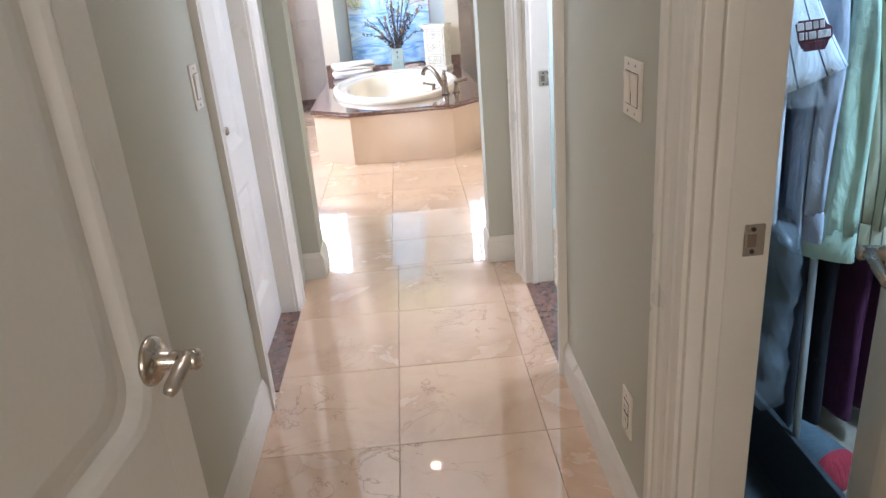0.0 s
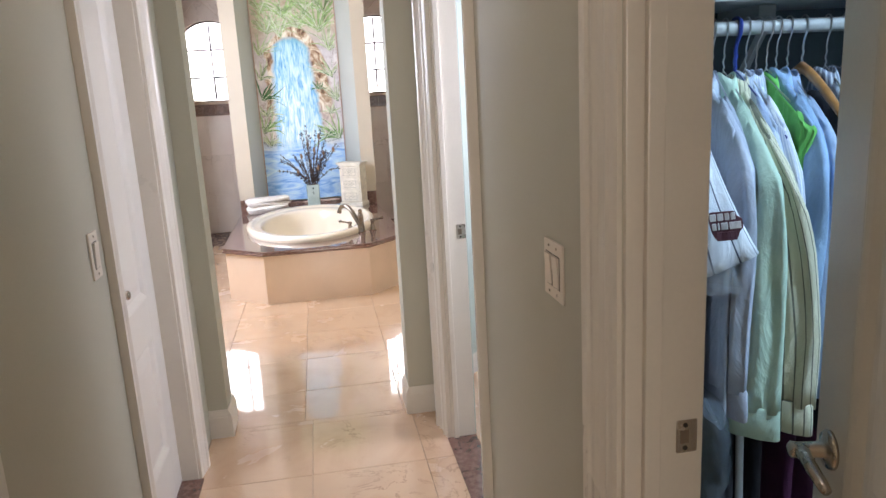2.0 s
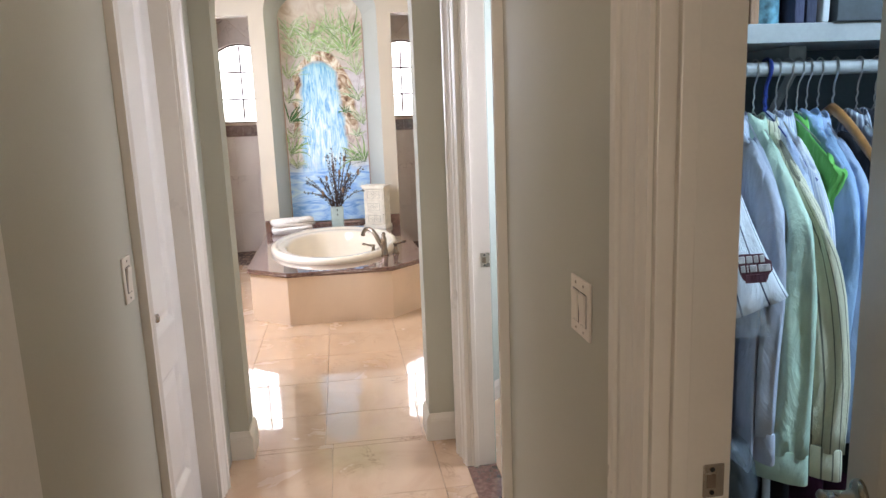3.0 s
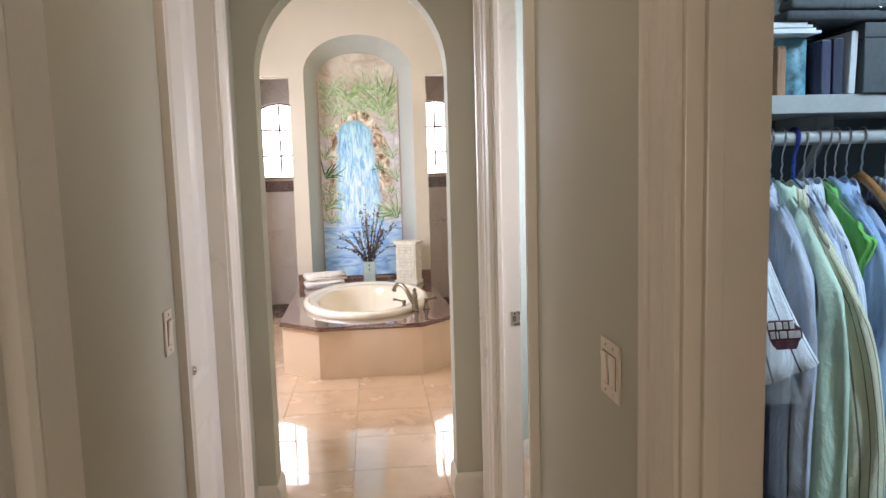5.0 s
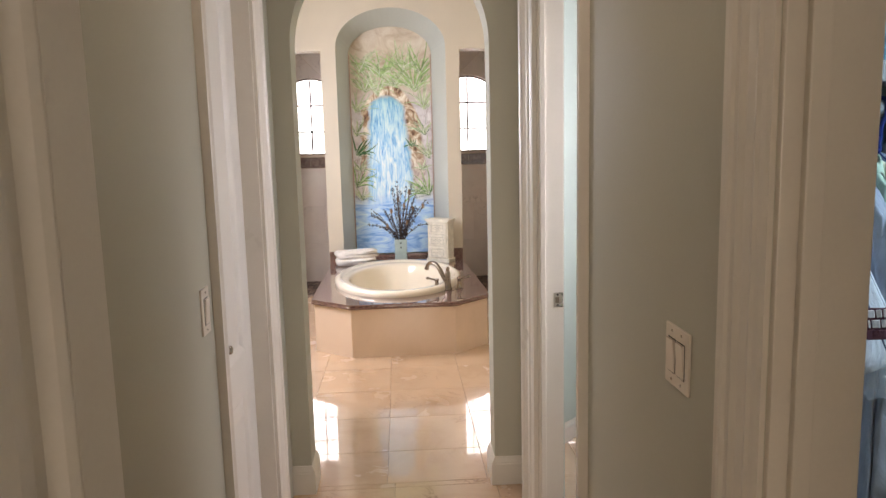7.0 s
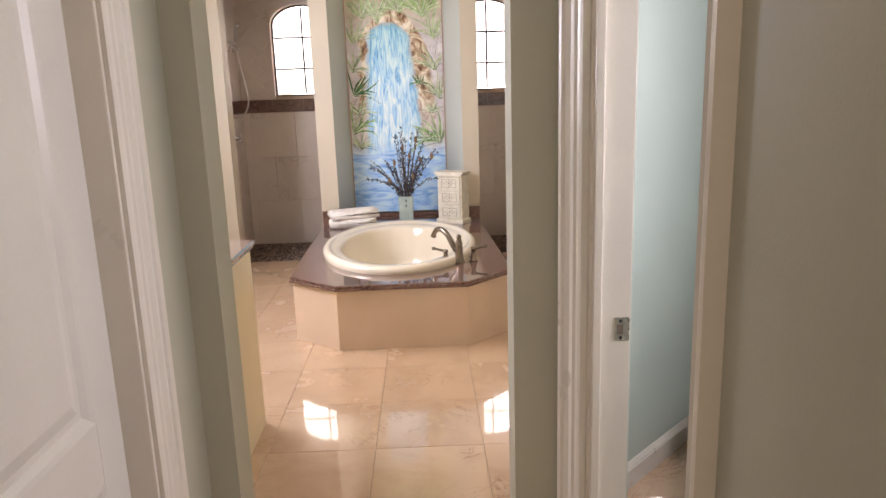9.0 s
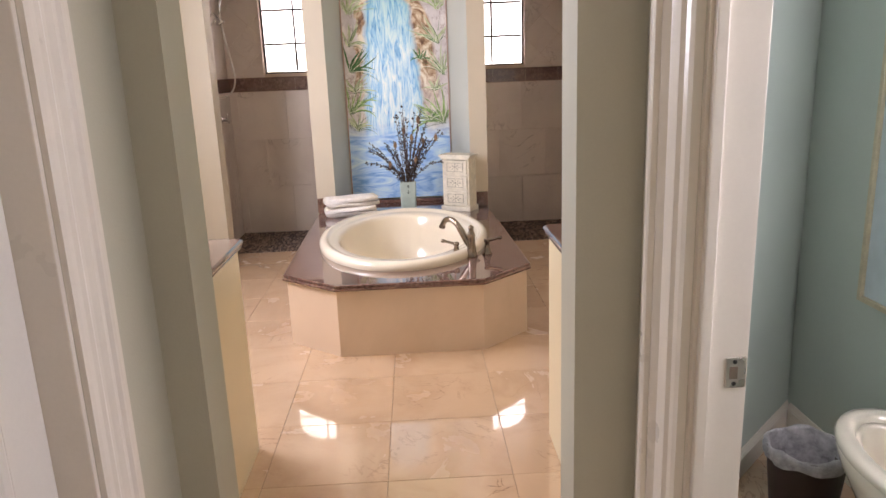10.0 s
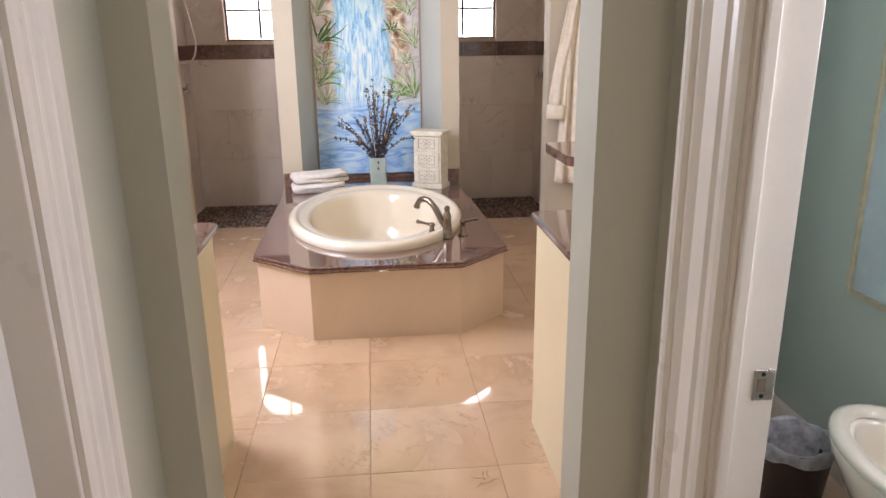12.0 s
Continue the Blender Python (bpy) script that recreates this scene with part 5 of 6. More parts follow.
def hanger(x, mat, wood=False, turn=0, thick=False):
    h = thing("hanger", (x, RY, RZ), "varnished wooden clothes hanger on the rod" if wood else "navy plastic clothes hanger on the rod" if thick else "bent wire clothes hanger on the rod", "hanger", "closet hangers", turn=turn)
    hook = [(0, 0.012, -0.006), (0, 0.019, 0.008), (0, 0.010, 0.020), (0, -0.006, 0.021), (0, -0.018, 0.010), (0, -0.016, -0.012), (0, -0.004, -0.032), (0, 0, -0.05), (0.002, 0.001, -0.060), (-0.002, -0.001, -0.072), (0.002, 0.001, -0.084), (-0.001, 0, -0.088), (0, 0, -0.092)]
    part("hook", T(smooth_path(hook, 4), 0.0024 if wood else 0.0045 if thick else 0.0017, 6), mat if thick else STEEL, h)
    if wood:
        bm = bmesh.new()
        rg = []
        for k in range(13):
            y = -0.215 + 0.43 * k / 12
            z = -0.092 - 0.115 * (abs(y) / 0.215) ** 1.25
            rg.append([Vector((0.010 * (1 - 0.4 * (abs(y) / 0.215) ** 4) * math.cos(a), y, z + 0.013 * (1 - 0.4 * (abs(y) / 0.215) ** 4) * math.sin(a))) for a in [2 * math.pi * i / 10 for i in range(10)]])
        part("yoke", loft(bm, rg), mat, h, smooth=True)
    else:
        part("yoke", T(smooth_path([(0, 0, -0.092), (0.001, -0.03, -0.110), (0, -0.065, -0.132), (0, -0.175, -0.215), (0, -0.185, -0.235), (0, 0, -0.24), (0, 0.185, -0.235), (0, 0.175, -0.215), (0, 0.065, -0.132), (0.001, 0.03, -0.110), (0, 0, -0.092)], 4), 0.0016, 6), mat, h)
    return h


def shirt(x, mat, label, length=0.76, cuff=True, sleeve=0.60, seed=0, turn=0, fat=0.030, group="hanging shirts", collar=True, wide=1.0, drop=0.0, swing=0.0, push=0.0):
    """A shirt on a hanger, its shoulders along y: body, two sleeves with cuffs, collar, placket."""
    rng = random.Random(seed)
    s = thing("shirt", (x, RY + rng.uniform(-0.02, 0.02), RZ - 0.128 + drop + rng.uniform(-0.006, 0.006)), label, "shirt", group, turn=turn)
    rg, prof = [], ((0.004, 0.04, 0.018), (-0.02, 0.085, 0.024), (-0.05, 0.145, 0.028), (-0.082, 0.200, 0.030), (-0.125, 0.206, 0.034), (-0.30, 0.215, 0.036), (-0.5, 0.218, 0.036), (-length + 0.06, 0.22, 0.034), (-length + 0.012, 0.20, 0.031), (-length, 0.19, 0.027))
    for k, (z, hw, d) in enumerate(prof):
        rg.append(oval_ring((rng.uniform(-0.003, 0.003), 0, z), (0, 1, 0), hw, d * fat / 0.03 * 0.8, 44, 0.24 if k > 3 else 0.06, 7, seed + 0.35 * k))
    part("body", loft(bmesh.new(), rg), mat, s, smooth=True)
    for sgn in (-1, 1):
        rg, sw = [], rng.uniform(-0.02, 0.02)
        n = 14
        for k in range(n + 1):
            u = k / n
            z = -0.058 - sleeve * u ** 1.2
            y = sgn * (0.158 + 0.046 * math.sin(min(1, u * 2.6) * math.pi / 2) - 0.015 * u)
            tw = radians(-88 + (16 + 8 * math.sin(seed)) * min(1, u * 2.2)) if sgn < 0 else radians(90)
            ax = Vector((math.cos(tw), math.sin(tw), 0))
            hw = 0.060 * wide * (1 - 0.18 * u) * (0.80, 0.92, 1.0)[min(k, 2)]
            cx = sw * u + 0.006 * math.sin(3 * u + seed)
            if sgn < 0 and swing:
                tw += radians(swing) * min(1, u * 1.6)
                ax = Vector((math.cos(tw), math.sin(tw), 0))
                cx, y = 0.006 * math.sin(3 * u + seed) + push * min(1, u * 1.3), y - 0.035 * min(1, u * 2)
            sl_ = (0.72, 0.70, 0.62, 0.46, 0.30, 0.16, 0.06)[k] if k < 7 else 0.0
            ring = oval_ring((cx, y, z), ax, hw, 0.019 * (1 - 0.15 * u) * (0.40, 0.80)[k] * fat / 0.021 if k < 2 else 0.019 * (1 - 0.15 * u) * fat / 0.021, 36, 0.30 if k > 2 else 0.08, 5, seed * 1.7 + 0.35 * k + 0.9 * math.sin(k * 0.7 + seed))
            rg.append([q - Vector((0, 0, sl_ * sgn * (q.y - y))) for q in ring])
        sl = part("sleeve", loft(bmesh.new(), rg), mat, s, smooth=True)
        if cuff:
            z0, y0 = -0.058 - sleeve, sgn * 0.19 - (0.035 if sgn < 0 and swing else 0)
            if sgn < 0 and swing:
                sw = push
            rg = [oval_ring((sw + dx, y0, z0 - dz), ax, 0.050 * (0.6 + 0.4 * wide) + e, 0.013 + e, 28, 0.10, 3, seed) for dz, e, dx in ((-0.010, -0.001, 0), (-0.006, 0.002, 0), (0.03, 0.0025, 0.001), (0.060, 0.002, 0.002), (0.064, -0.002, 0.002))]
            part("cuff", loft(bmesh.new(), rg), mat, sl, smooth=True)
    if collar:
        rg = []
        for z, r, sp_ in ((-0.022, 0.046, 0.026), (0.004, 0.042, 0.022), (0.030, 0.040, 0.020), (0.034, 0.043, 0.023), (0.020, 0.052, 0.029), (-0.014, 0.066, 0.036), (-0.018, 0.062, 0.034)):
            rg.append([q + Vector((0, 0, -0.016 * math.cos(2 * math.pi * i_ / 28) ** 2)) for i_, q in enumerate(oval_ring((0, 0, z), (0, 1, 0), r, sp_ * fat / 0.03, 28, 0.03, 2, seed))])
        part("collar", loft(bmesh.new(), rg, False), mat, s, smooth=True)
    return s


LAV = cloth("lavender_cotton", (0.46, 0.50, 0.60))
LAV2 = cloth("gray_lavender_cotton", (0.38, 0.42, 0.52))
MINT = cloth("mint_cotton", (0.50, 0.66, 0.54))
CRST = striped("cream_striped_cotton", (0.66, 0.64, 0.48), (0.16, 0.16, 0.12), 0.017, 0.0026)
BLST = striped("pale_blue_striped_cotton", (0.48, 0.54, 0.68), (0.72, 0.75, 0.80), 0.011, 0.004)
BLST2 = striped("blue_white_striped_cotton", (0.60, 0.66, 0.76), (0.34, 0.42, 0.60), 0.009, 0.003)
LIME = cloth("bright_green_cotton", (0.14, 0.50, 0.11))
BLUE = cloth("sky_blue_cotton", (0.27, 0.41, 0.62))
BLUE2 = cloth("steel_blue_cotton", (0.33, 0.43, 0.60))
BLACK = cloth("black_wool", (0.012, 0.012, 0.018))
WHST = striped("white_gray_striped_cotton", (0.16, 0.19, 0.26), (0.50, 0.55, 0.62), 0.016, 0.006)
PLUM = cloth("plum_wool", (0.075, 0.012, 0.05))
PIN = striped("white_pinstriped_jersey", (0.72, 0.76, 0.82), (0.05, 0.06, 0.10), 0.032, 0.0024)

rail = [
    (1.000, LAV, "pale lavender cotton shirt hanging on the rod", 0.74, 0.58),
    (1.026, LAV2, "gray-lavender cotton shirt hanging on the rod", 0.75, 0.56),
    (1.054, MINT, "mint green long-sleeved shirt hanging on the rod", 0.76, 0.62),
    (1.082, CRST, "cream shirt with thin dark stripes on the rod", 0.76, 0.605),
    (1.108, BLST2, "blue and white fine-striped shirt on the rod", 0.74, 0.61),
    (1.134, BLST, "pale blue striped shirt hanging on the rod", 0.76, 0.60),
    (1.160, LIME, "bright green polo shirt hanging on the rod", 0.66, 0.10),
    (1.184, BLUE, "sky blue cotton shirt hanging on the rod", 0.74, 0.60),
    (1.212, BLUE2, "steel blue cotton shirt hanging on the rod", 0.74, 0.62),
]
for k, (x, mt, lab, ln, sl) in enumerate(rail):
    shirt(x, mt, lab, ln, k in (0, 2, 3), sl, k + 1, -13 + rng.uniform(-2, 2), 0.021 if sl > 0.3 else 0.012, wide=0.3 if sl < 0.3 else 1.15 if k in (2, 3) else 1.05, swing={2: 40, 3: 40}.get(k, 0), push={2: 0.012, 3: 0.052}.get(k, 0))
    hanger(x, STEEL if k != 3 else surface("navy_coated_wire", (0.02, 0.04, 0.22), 0.4, vary=0.05), False, rng.uniform(-9, 9), k == 3)
hanger(1.250, WOODH, True, -12)
shirt(1.285, BLACK, "black jacket hanging on a wooden hanger", 0.76, False, 0.56, 31, -10, 0.024, drop=-0.045)
hanger(1.31, STEEL, False, -12)
shirt(1.31, WHST, "dark gray shirt with white stripes on the rod", 0.74, True, 0.5, 33, -12, 0.024)
hanger(1.355, STEEL, False, -8)
shirt(1.355, BLACK, "black jacket hanging at the end of the rod", 0.80, False, 0.60, 35, -8, 0.03)
for k, x in enumerate((1.42, 1.48, 1.54)):
    hanger(x, STEEL)
    shirt(x, (BLUE2, BLACK, LAV2)[k], ("steel blue cotton shirt hanging on the rod", "black jacket hanging on the rod", "gray-lavender cotton shirt hanging on the rod")[k], 0.76, True, 0.58, 40 + k)

# jersey in clear film, nearest the doorway
JX, JY, JZ = 0.874, RY - 0.03, RZ - 0.165
jer = thing("jersey", (JX, JY, JZ), "white pinstriped jersey with a dark patch in clear film", "jersey")
VW = Vector((0.85, -0.53, 0)).normalized()
rg = []
for k, (z, hw, d) in enumerate(((0.0, 0.05, 0.018), (-0.04, 0.13, 0.024), (-0.09, 0.185, 0.028), (-0.16, 0.195, 0.032), (-0.40, 0.195, 0.032), (-0.62, 0.20, 0.030), (-0.63, 0.19, 0.026))):
    rg.append(oval_ring((-0.01, 0.02, z), Vector((-0.2, 1, 0)).normalized(), hw, d, 44, 0.16, 6, k * 0.4))
part("body", loft(bmesh.new(), rg), PIN, jer, smooth=True)
for sgn, y0, y1 in ((-1, -0.15, -0.235), (1, 0.17, 0.24)):
    rg = []
    for k in range(9):
        u = k / 8
        dp = (0.03 + 0.006 * u) * (0.5 if k == 0 else 1)
        ring = oval_ring((-0.012 + 0.032 * u if sgn < 0 else 0, y0 + (y1 - y0) * u, -0.045 - 0.265 * u), VW if sgn < 0 else (0, 1, 0), (0.040 + 0.036 * u) * (0.6 if k == 0 else 1), dp, 32, 0.14, 4, 1.0 + 0.35 * k)
        rg.append([q + Vector((0, 0, 0.035 * u * (q - Vector((0.02, y1, 0))).dot(VW) / 0.07)) for q in ring])
    part("sleeve", loft(bmesh.new(), rg), PIN, jer, smooth=True)
pm_ = Matrix.Translation((0.873 - JX, 1.434 - JY, 1.300 - JZ)) @ Matrix.Rotation(radians(-31), 4, "Z") @ Matrix.Rotation(radians(-8), 4, "Y") @ Matrix.Scale(0.8, 4)
bm = bmesh.new()
bx(bm, -0.024, 0.022, -0.003, 0.003, -0.042, -0.02, 0.002, 1)
prism(bm, [(-0.038, 0.020), (-0.030, 0.028), (0.020, 0.026), (0.026, 0.014), (0.036, 0.006), (0.037, -0.014), (0.028, -0.024), (0.024, -0.036), (-0.006, -0.042), (-0.028, -0.034), (-0.034, -0.016)], "y", -0.002, 0.004)
bmesh.ops.transform(bm, matrix=pm_, verts=bm.verts)
patch = part("patch", bm, cloth("maroon_patch", (0.13, 0.05, 0.07)), jer, "dark embroidered sleeve patch")
THREAD = cloth("pale_thread", (0.70, 0.68, 0.70))
for z, cuts in ((0.015, (-0.034, -0.020, -0.017, -0.004, -0.001, 0.009, 0.012, 0.022)), (-0.007, (-0.031, -0.021, -0.018, -0.014, -0.011, 0.004, 0.007, 0.033))):
    for x0, x1 in zip(cuts[::2], cuts[1::2]):
        bm = B(x0, x1, -0.0038, -0.001, z - 0.0085, z + 0.0085, 0.001, 1)
        bmesh.ops.transform(bm, matrix=pm_, verts=bm.verts)
        part("letter_bar", bm, THREAD, patch)
m, t, p = nodes_of("clear_garment_film")
p.inputs["Base Color"].default_value = (0.86, 0.92, 0.97, 1)
p.inputs["Roughness"].default_value = 0.10
p.inputs["Alpha"].default_value = 0.13
p.inputs["Specular IOR Level"].default_value = 1.0
bump(t, p, noise_node(t, 22, 4, 0.6, distort=1.5), 1.0, 0.014)
FILM = m
film = thing("film_bag", (JX, JY, JZ), "clear crinkled film over the jersey's sleeve", "plastic bag")
for u0, u1 in ((0, 5), (5, 10)):
    rg = []
    for k in range(u0, u1 + 1):
        u = k / 10
        rg.append(oval_ring((-0.035 + 0.02 * u, -0.17 - 0.09 * u, -0.10 - 0.24 * u), VW, 0.052 + 0.012 * u, 0.046 + 0.006 * math.sin(5 * u), 34, 0.20, 7, 1.7 * k))
    part("film", loft(bmesh.new(), rg, False), FILM, film, smooth=True)
hanger(JX, WOODH, True, 0)
GBAG = surface("gray_garment_plastic", (0.22, 0.26, 0.30), 0.09, vary=0.4, scale=12, grain=16, bump_d=0.03)
GBAG.node_tree.nodes["Principled BSDF"].inputs["Alpha"].default_value = 0.36
gb = thing("garment_bag", (0.905, RY - 0.13, 0), "gray translucent plastic garment bag hanging low", "garment bag")
rg = []
for k in range(14):
    u = k / 13
    rg.append(oval_ring((0.01 * math.sin(5 * u), -0.03 * u, 0.80 - 0.44 * u), (0, 1, 0), 0.135 - 0.03 * u * u + 0.012 * math.sin(9 * u), 0.05 + 0.02 * u, 34, 0.24, 6, 2.1 * k))
part("plastic", loft(bmesh.new(), rg), GBAG, gb, smooth=True)
# long dark garments behind, on a low rod
low = thing("closet_rod", (1.55, 1.84, 1.02), "low closet hanging rod", "rod")
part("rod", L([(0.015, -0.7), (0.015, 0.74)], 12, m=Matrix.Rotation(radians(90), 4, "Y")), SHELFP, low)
for k, x in enumerate((1.08, 1.16, 1.25, 1.33, 1.42, 1.52)):
    tr = thing("trousers", (x, 1.84, 1.0), "dark plum trousers folded over the low rod" if k in (2, 3) else "black trousers folded over the low rod", "trousers", "hanging trousers")
    rg = [oval_ring((0, 0, z), (0, 1, 0), 0.13, d, 28, 0.18, 5, k + z * 6) for z, d in ((0.03, 0.02), (0.0, 0.03), (-0.2, 0.034), (-0.5, 0.033), (-0.78, 0.033), (-0.79, 0.025))]
    part("cloth", loft(bmesh.new(), rg), PLUM if k in (2, 3) else BLACK, tr, smooth=True)
pole = thing("pole", (1.035, 1.60, 0.0), "thin white pole leaning among the clothes", "pole")
part("shaft", T([(-0.01, -0.03, 0.0), (0.02, 0.06, 1.12)], 0.009, 10), SHELFP, pole, smooth=True)
bxd = thing("storage_box", (0.90, 1.62, 0), "low dark gray storage box on the closet floor", "box")
DGRAY = surface("dark_gray_board", (0.055, 0.065, 0.075), 0.6, vary=0.2, scale=10)
for x0, x1, y0, y1 in ((-0.13, 0.13, -0.30, -0.285), (-0.13, 0.13, 0.285, 0.30), (-0.13, -0.115, -0.285, 0.285), (0.115, 0.13, -0.285, 0.285)):
    part("side", B(x0, x1, y0, y1, 0.008, 0.20, 0.002, 1), DGRAY, bxd)
part("bottom", B(-0.13, 0.13, -0.30, 0.30, 0, 0.008), DGRAY, bxd)
mat_ = thing("rolled_mat", (1.155, 1.58, 0.066), "rolled gray-blue mat with a red core end", "mat", turn=12)
part("roll", L([(0, 0.0), (0.055, 0.0), (0.064, 0.006), (0.066, 0.02), (0.066, 0.34), (0.06, 0.35), (0, 0.35)], 28, m=Matrix.Rotation(radians(-90), 4, "X")), cloth("gray_blue_mat", (0.10, 0.14, 0.17)), mat_, smooth=True)
part("end_cap", L([(0, -0.02), (0.04, -0.018), (0.058, -0.008), (0.065, 0.004), (0.067, 0.018)], 28, m=Matrix.Rotation(radians(-90), 4, "X")), cloth("red_fabric", (0.38, 0.03, 0.05)), mat_, "red fabric end", True)

# things on the shelf
SZ = 1.761
FLOR = surface("blue_floral_paper", (0.16, 0.38, 0.48), 0.5, vary=0.6, scale=26, grain=60)


def book(x, y, w, d, h, mat, label, lean=0.0):
    b = thing("book", (x, y, SZ), label, "book", "books on the closet shelf")
    bm = B(-w / 2, w / 2, -d / 2, d / 2, 0, h, 0.003)
    bmesh.ops.transform(bm, matrix=Matrix.Rotation(radians(lean), 4, "Y"), verts=bm.verts)
    part("cover", bm, mat, b)
    bm = B(-w / 2 + 0.004, w / 2 - 0.004, -d / 2 + 0.003, d / 2 + 0.001, 0.004, h + 0.001)
    bmesh.ops.transform(bm, matrix=Matrix.Rotation(radians(lean), 4, "Y"), verts=bm.verts)
    part("pages", bm, surface("paper_pages", (0.72, 0.70, 0.66), 0.9, vary=0.06, scale=40), b)


cupt = thing("tin", (1.070, 1.77, SZ), "round tin with a blue floral pattern on the shelf", "tin")
part("body", L([(0, 0), (0.034, 0), (0.036, 0.003), (0.036, 0.125), (0.033, 0.128), (0, 0.128)], 28), FLOR, cupt, smooth=True)
PURP = cloth("purple_cloth_cover", (0.06, 0.065, 0.12))
book(1.122, 1.77, 0.022, 0.12, 0.118, PURP, "dark blue cloth-bound book upright on the shelf")
book(1.150, 1.77, 0.024, 0.12, 0.122, cloth("dark_purple_cover", (0.04, 0.045, 0.08)), "dark navy book upright on the shelf")
book(1.176, 1.77, 0.016, 0.14, 0.135, surface("white_card", (0.55, 0.58, 0.60), 0.7), "white paper folder upright on the shelf", 2)
book(1.03, 1.79, 0.02, 0.12, 0.11, cloth("tan_cover", (0.36, 0.20, 0.12)), "tan book upright on the shelf")
fb = thing("file_box", (1.275, 1.80, SZ), "dark gray file box with a metal ring pull", "box")
part("body", B(-0.082, 0.082, -0.115, 0.17, 0, 0.118, 0.003), DGRAY, fb)
part("lid", B(-0.085, 0.085, -0.118, 0.173, 0.118, 0.150, 0.003), DGRAY, fb)
part("ring_pull", L([(0.009, 0), (0.016, 0), (0.016, 0.004), (0.009, 0.004), (0.009, 0)], 20, m=Matrix.Translation((0.02, -0.115, 0.062)) @ Matrix.Rotation(radians(90), 4, "X")), CHROME, fb, "chrome ring pull")
part("paper_label", B(0.045, 0.08, -0.1165, -0.115, 0.02, 0.045), surface("label_paper", (0.7, 0.7, 0.68), 0.8), fb)
pp = thing("paper_stack", (1.04, 1.77, SZ + 0.130), "stack of white papers lying on the books", "papers")
for k in range(4):
    part("sheet", B(-0.065 + 0.004 * k, 0.055 - 0.01 * k, -0.08 + 0.004 * (k % 2), 0.08, 0.006 * k, 0.006 * k + 0.0055), surface("white_sheets", (0.72, 0.74, 0.76), 0.8, vary=0.04), pp)
fo = thing("folded_clothes", (1.16, 1.80, SZ + 0.155), "pile of folded dark gray clothes on the shelf", "clothes")
for k in range(3):
    bm = B(-0.15 + 0.01 * k, 0.12 - 0.02 * k, -0.12, 0.12, 0.024 * k, 0.024 * k + 0.022, 0.010, 3)
    part("garment", bm, cloth("gray_knit", (0.07 + 0.03 * k, 0.08 + 0.03 * k, 0.09 + 0.03 * k)), fo, smooth=True)


def sack(name, at, r, mat, label, seed, flat=0.5):
    """A crumpled plastic bag lying on things."""
    bm = bmesh.new()
    bmesh.ops.create_icosphere(bm, subdivisions=4, radius=1)
    for v in bm.verts:
        n_ = noise.noise(v.co * 2.2 + Vector((seed, 0, 0))) * 0.35 + abs(noise.noise(v.co * 6 + Vector((0, seed, 0)))) * 0.14
        v.co = Vector((v.co.x * r[0], v.co.y * r[1], max(-0.8, v.co.z) * r[2])) * (1 + n_)
    lo_ = min(v.co.z for v in bm.verts)
    for v in bm.verts:
        v.co.z -= lo_
    s = thing(name, at, label, "plastic bag")
    part("film", bm, mat, s, smooth=True)


sack("plastic_bag", (1.13, 1.72, SZ + 0.226), (0.085, 0.06, 0.022), surface("blue_plastic_film", (0.02, 0.07, 0.50), 0.15, vary=0.2, scale=20, bump_d=0.004), "crumpled blue plastic bag on the clothes pile", 3)
sack("plastic_bag", (1.25, 1.76, SZ + 0.151), (0.085, 0.07, 0.045), surface("black_glossy_film", (0.02, 0.025, 0.03), 0.10, vary=0.3, scale=20, bump_d=0.004), "crumpled black plastic bag on the file box", 8)
sack("plastic_bag", (1.04, 1.78, SZ + 0.156), (0.05, 0.05, 0.05), surface("clear_white_film", (0.45, 0.5, 0.53), 0.15, vary=0.3, scale=20, bump_d=0.004), "crumpled pale plastic bag on the papers", 14)
# unseen fixture, assumed; the closet's area lamp hangs apart from it
cl_ = thing("assumed_closet_light", (1.25, 1.15, 2.62), "assumed flat closet ceiling light, out of view", "ceiling lamp")
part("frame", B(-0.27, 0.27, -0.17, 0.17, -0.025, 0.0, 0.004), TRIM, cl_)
CLOSET_AT = Vector((-0.045, 0.03, -0.083))   # moves the rail, shelf and what hangs there into the closet's corner
for ob in set(bpy.data.objects) - before_closet:
    if ob.parent is None and ob is not cl_:
        ob.location += CLOSET_AT if ob.location.z > 0.3 else Vector((CLOSET_AT.x, CLOSET_AT.y, 0))


# ---- tiles of floors and shower walls ----
def tile_mesh(w, d, th=0.012, b=0.0015):
    bm = B(-w / 2, w / 2, -d / 2, d / 2, -th, 0)
    me = bpy.data.meshes.new("tile")
    es = [e for e in bm.edges if all(v.co.z > -0.001 for v in e.verts)]
    bmesh.ops.bevel(bm, geom=es, offset=b, segments=1, affect="EDGES")
    bm.to_mesh(me)
    bm.free()
    me.materials.append(FLOOR)
    return me


floor = structure("floor", B(-BX, BX, 0.06, PY, -0.10, -0.011), GROUT, "polished cream marble tile floor", "floor")
full = {}


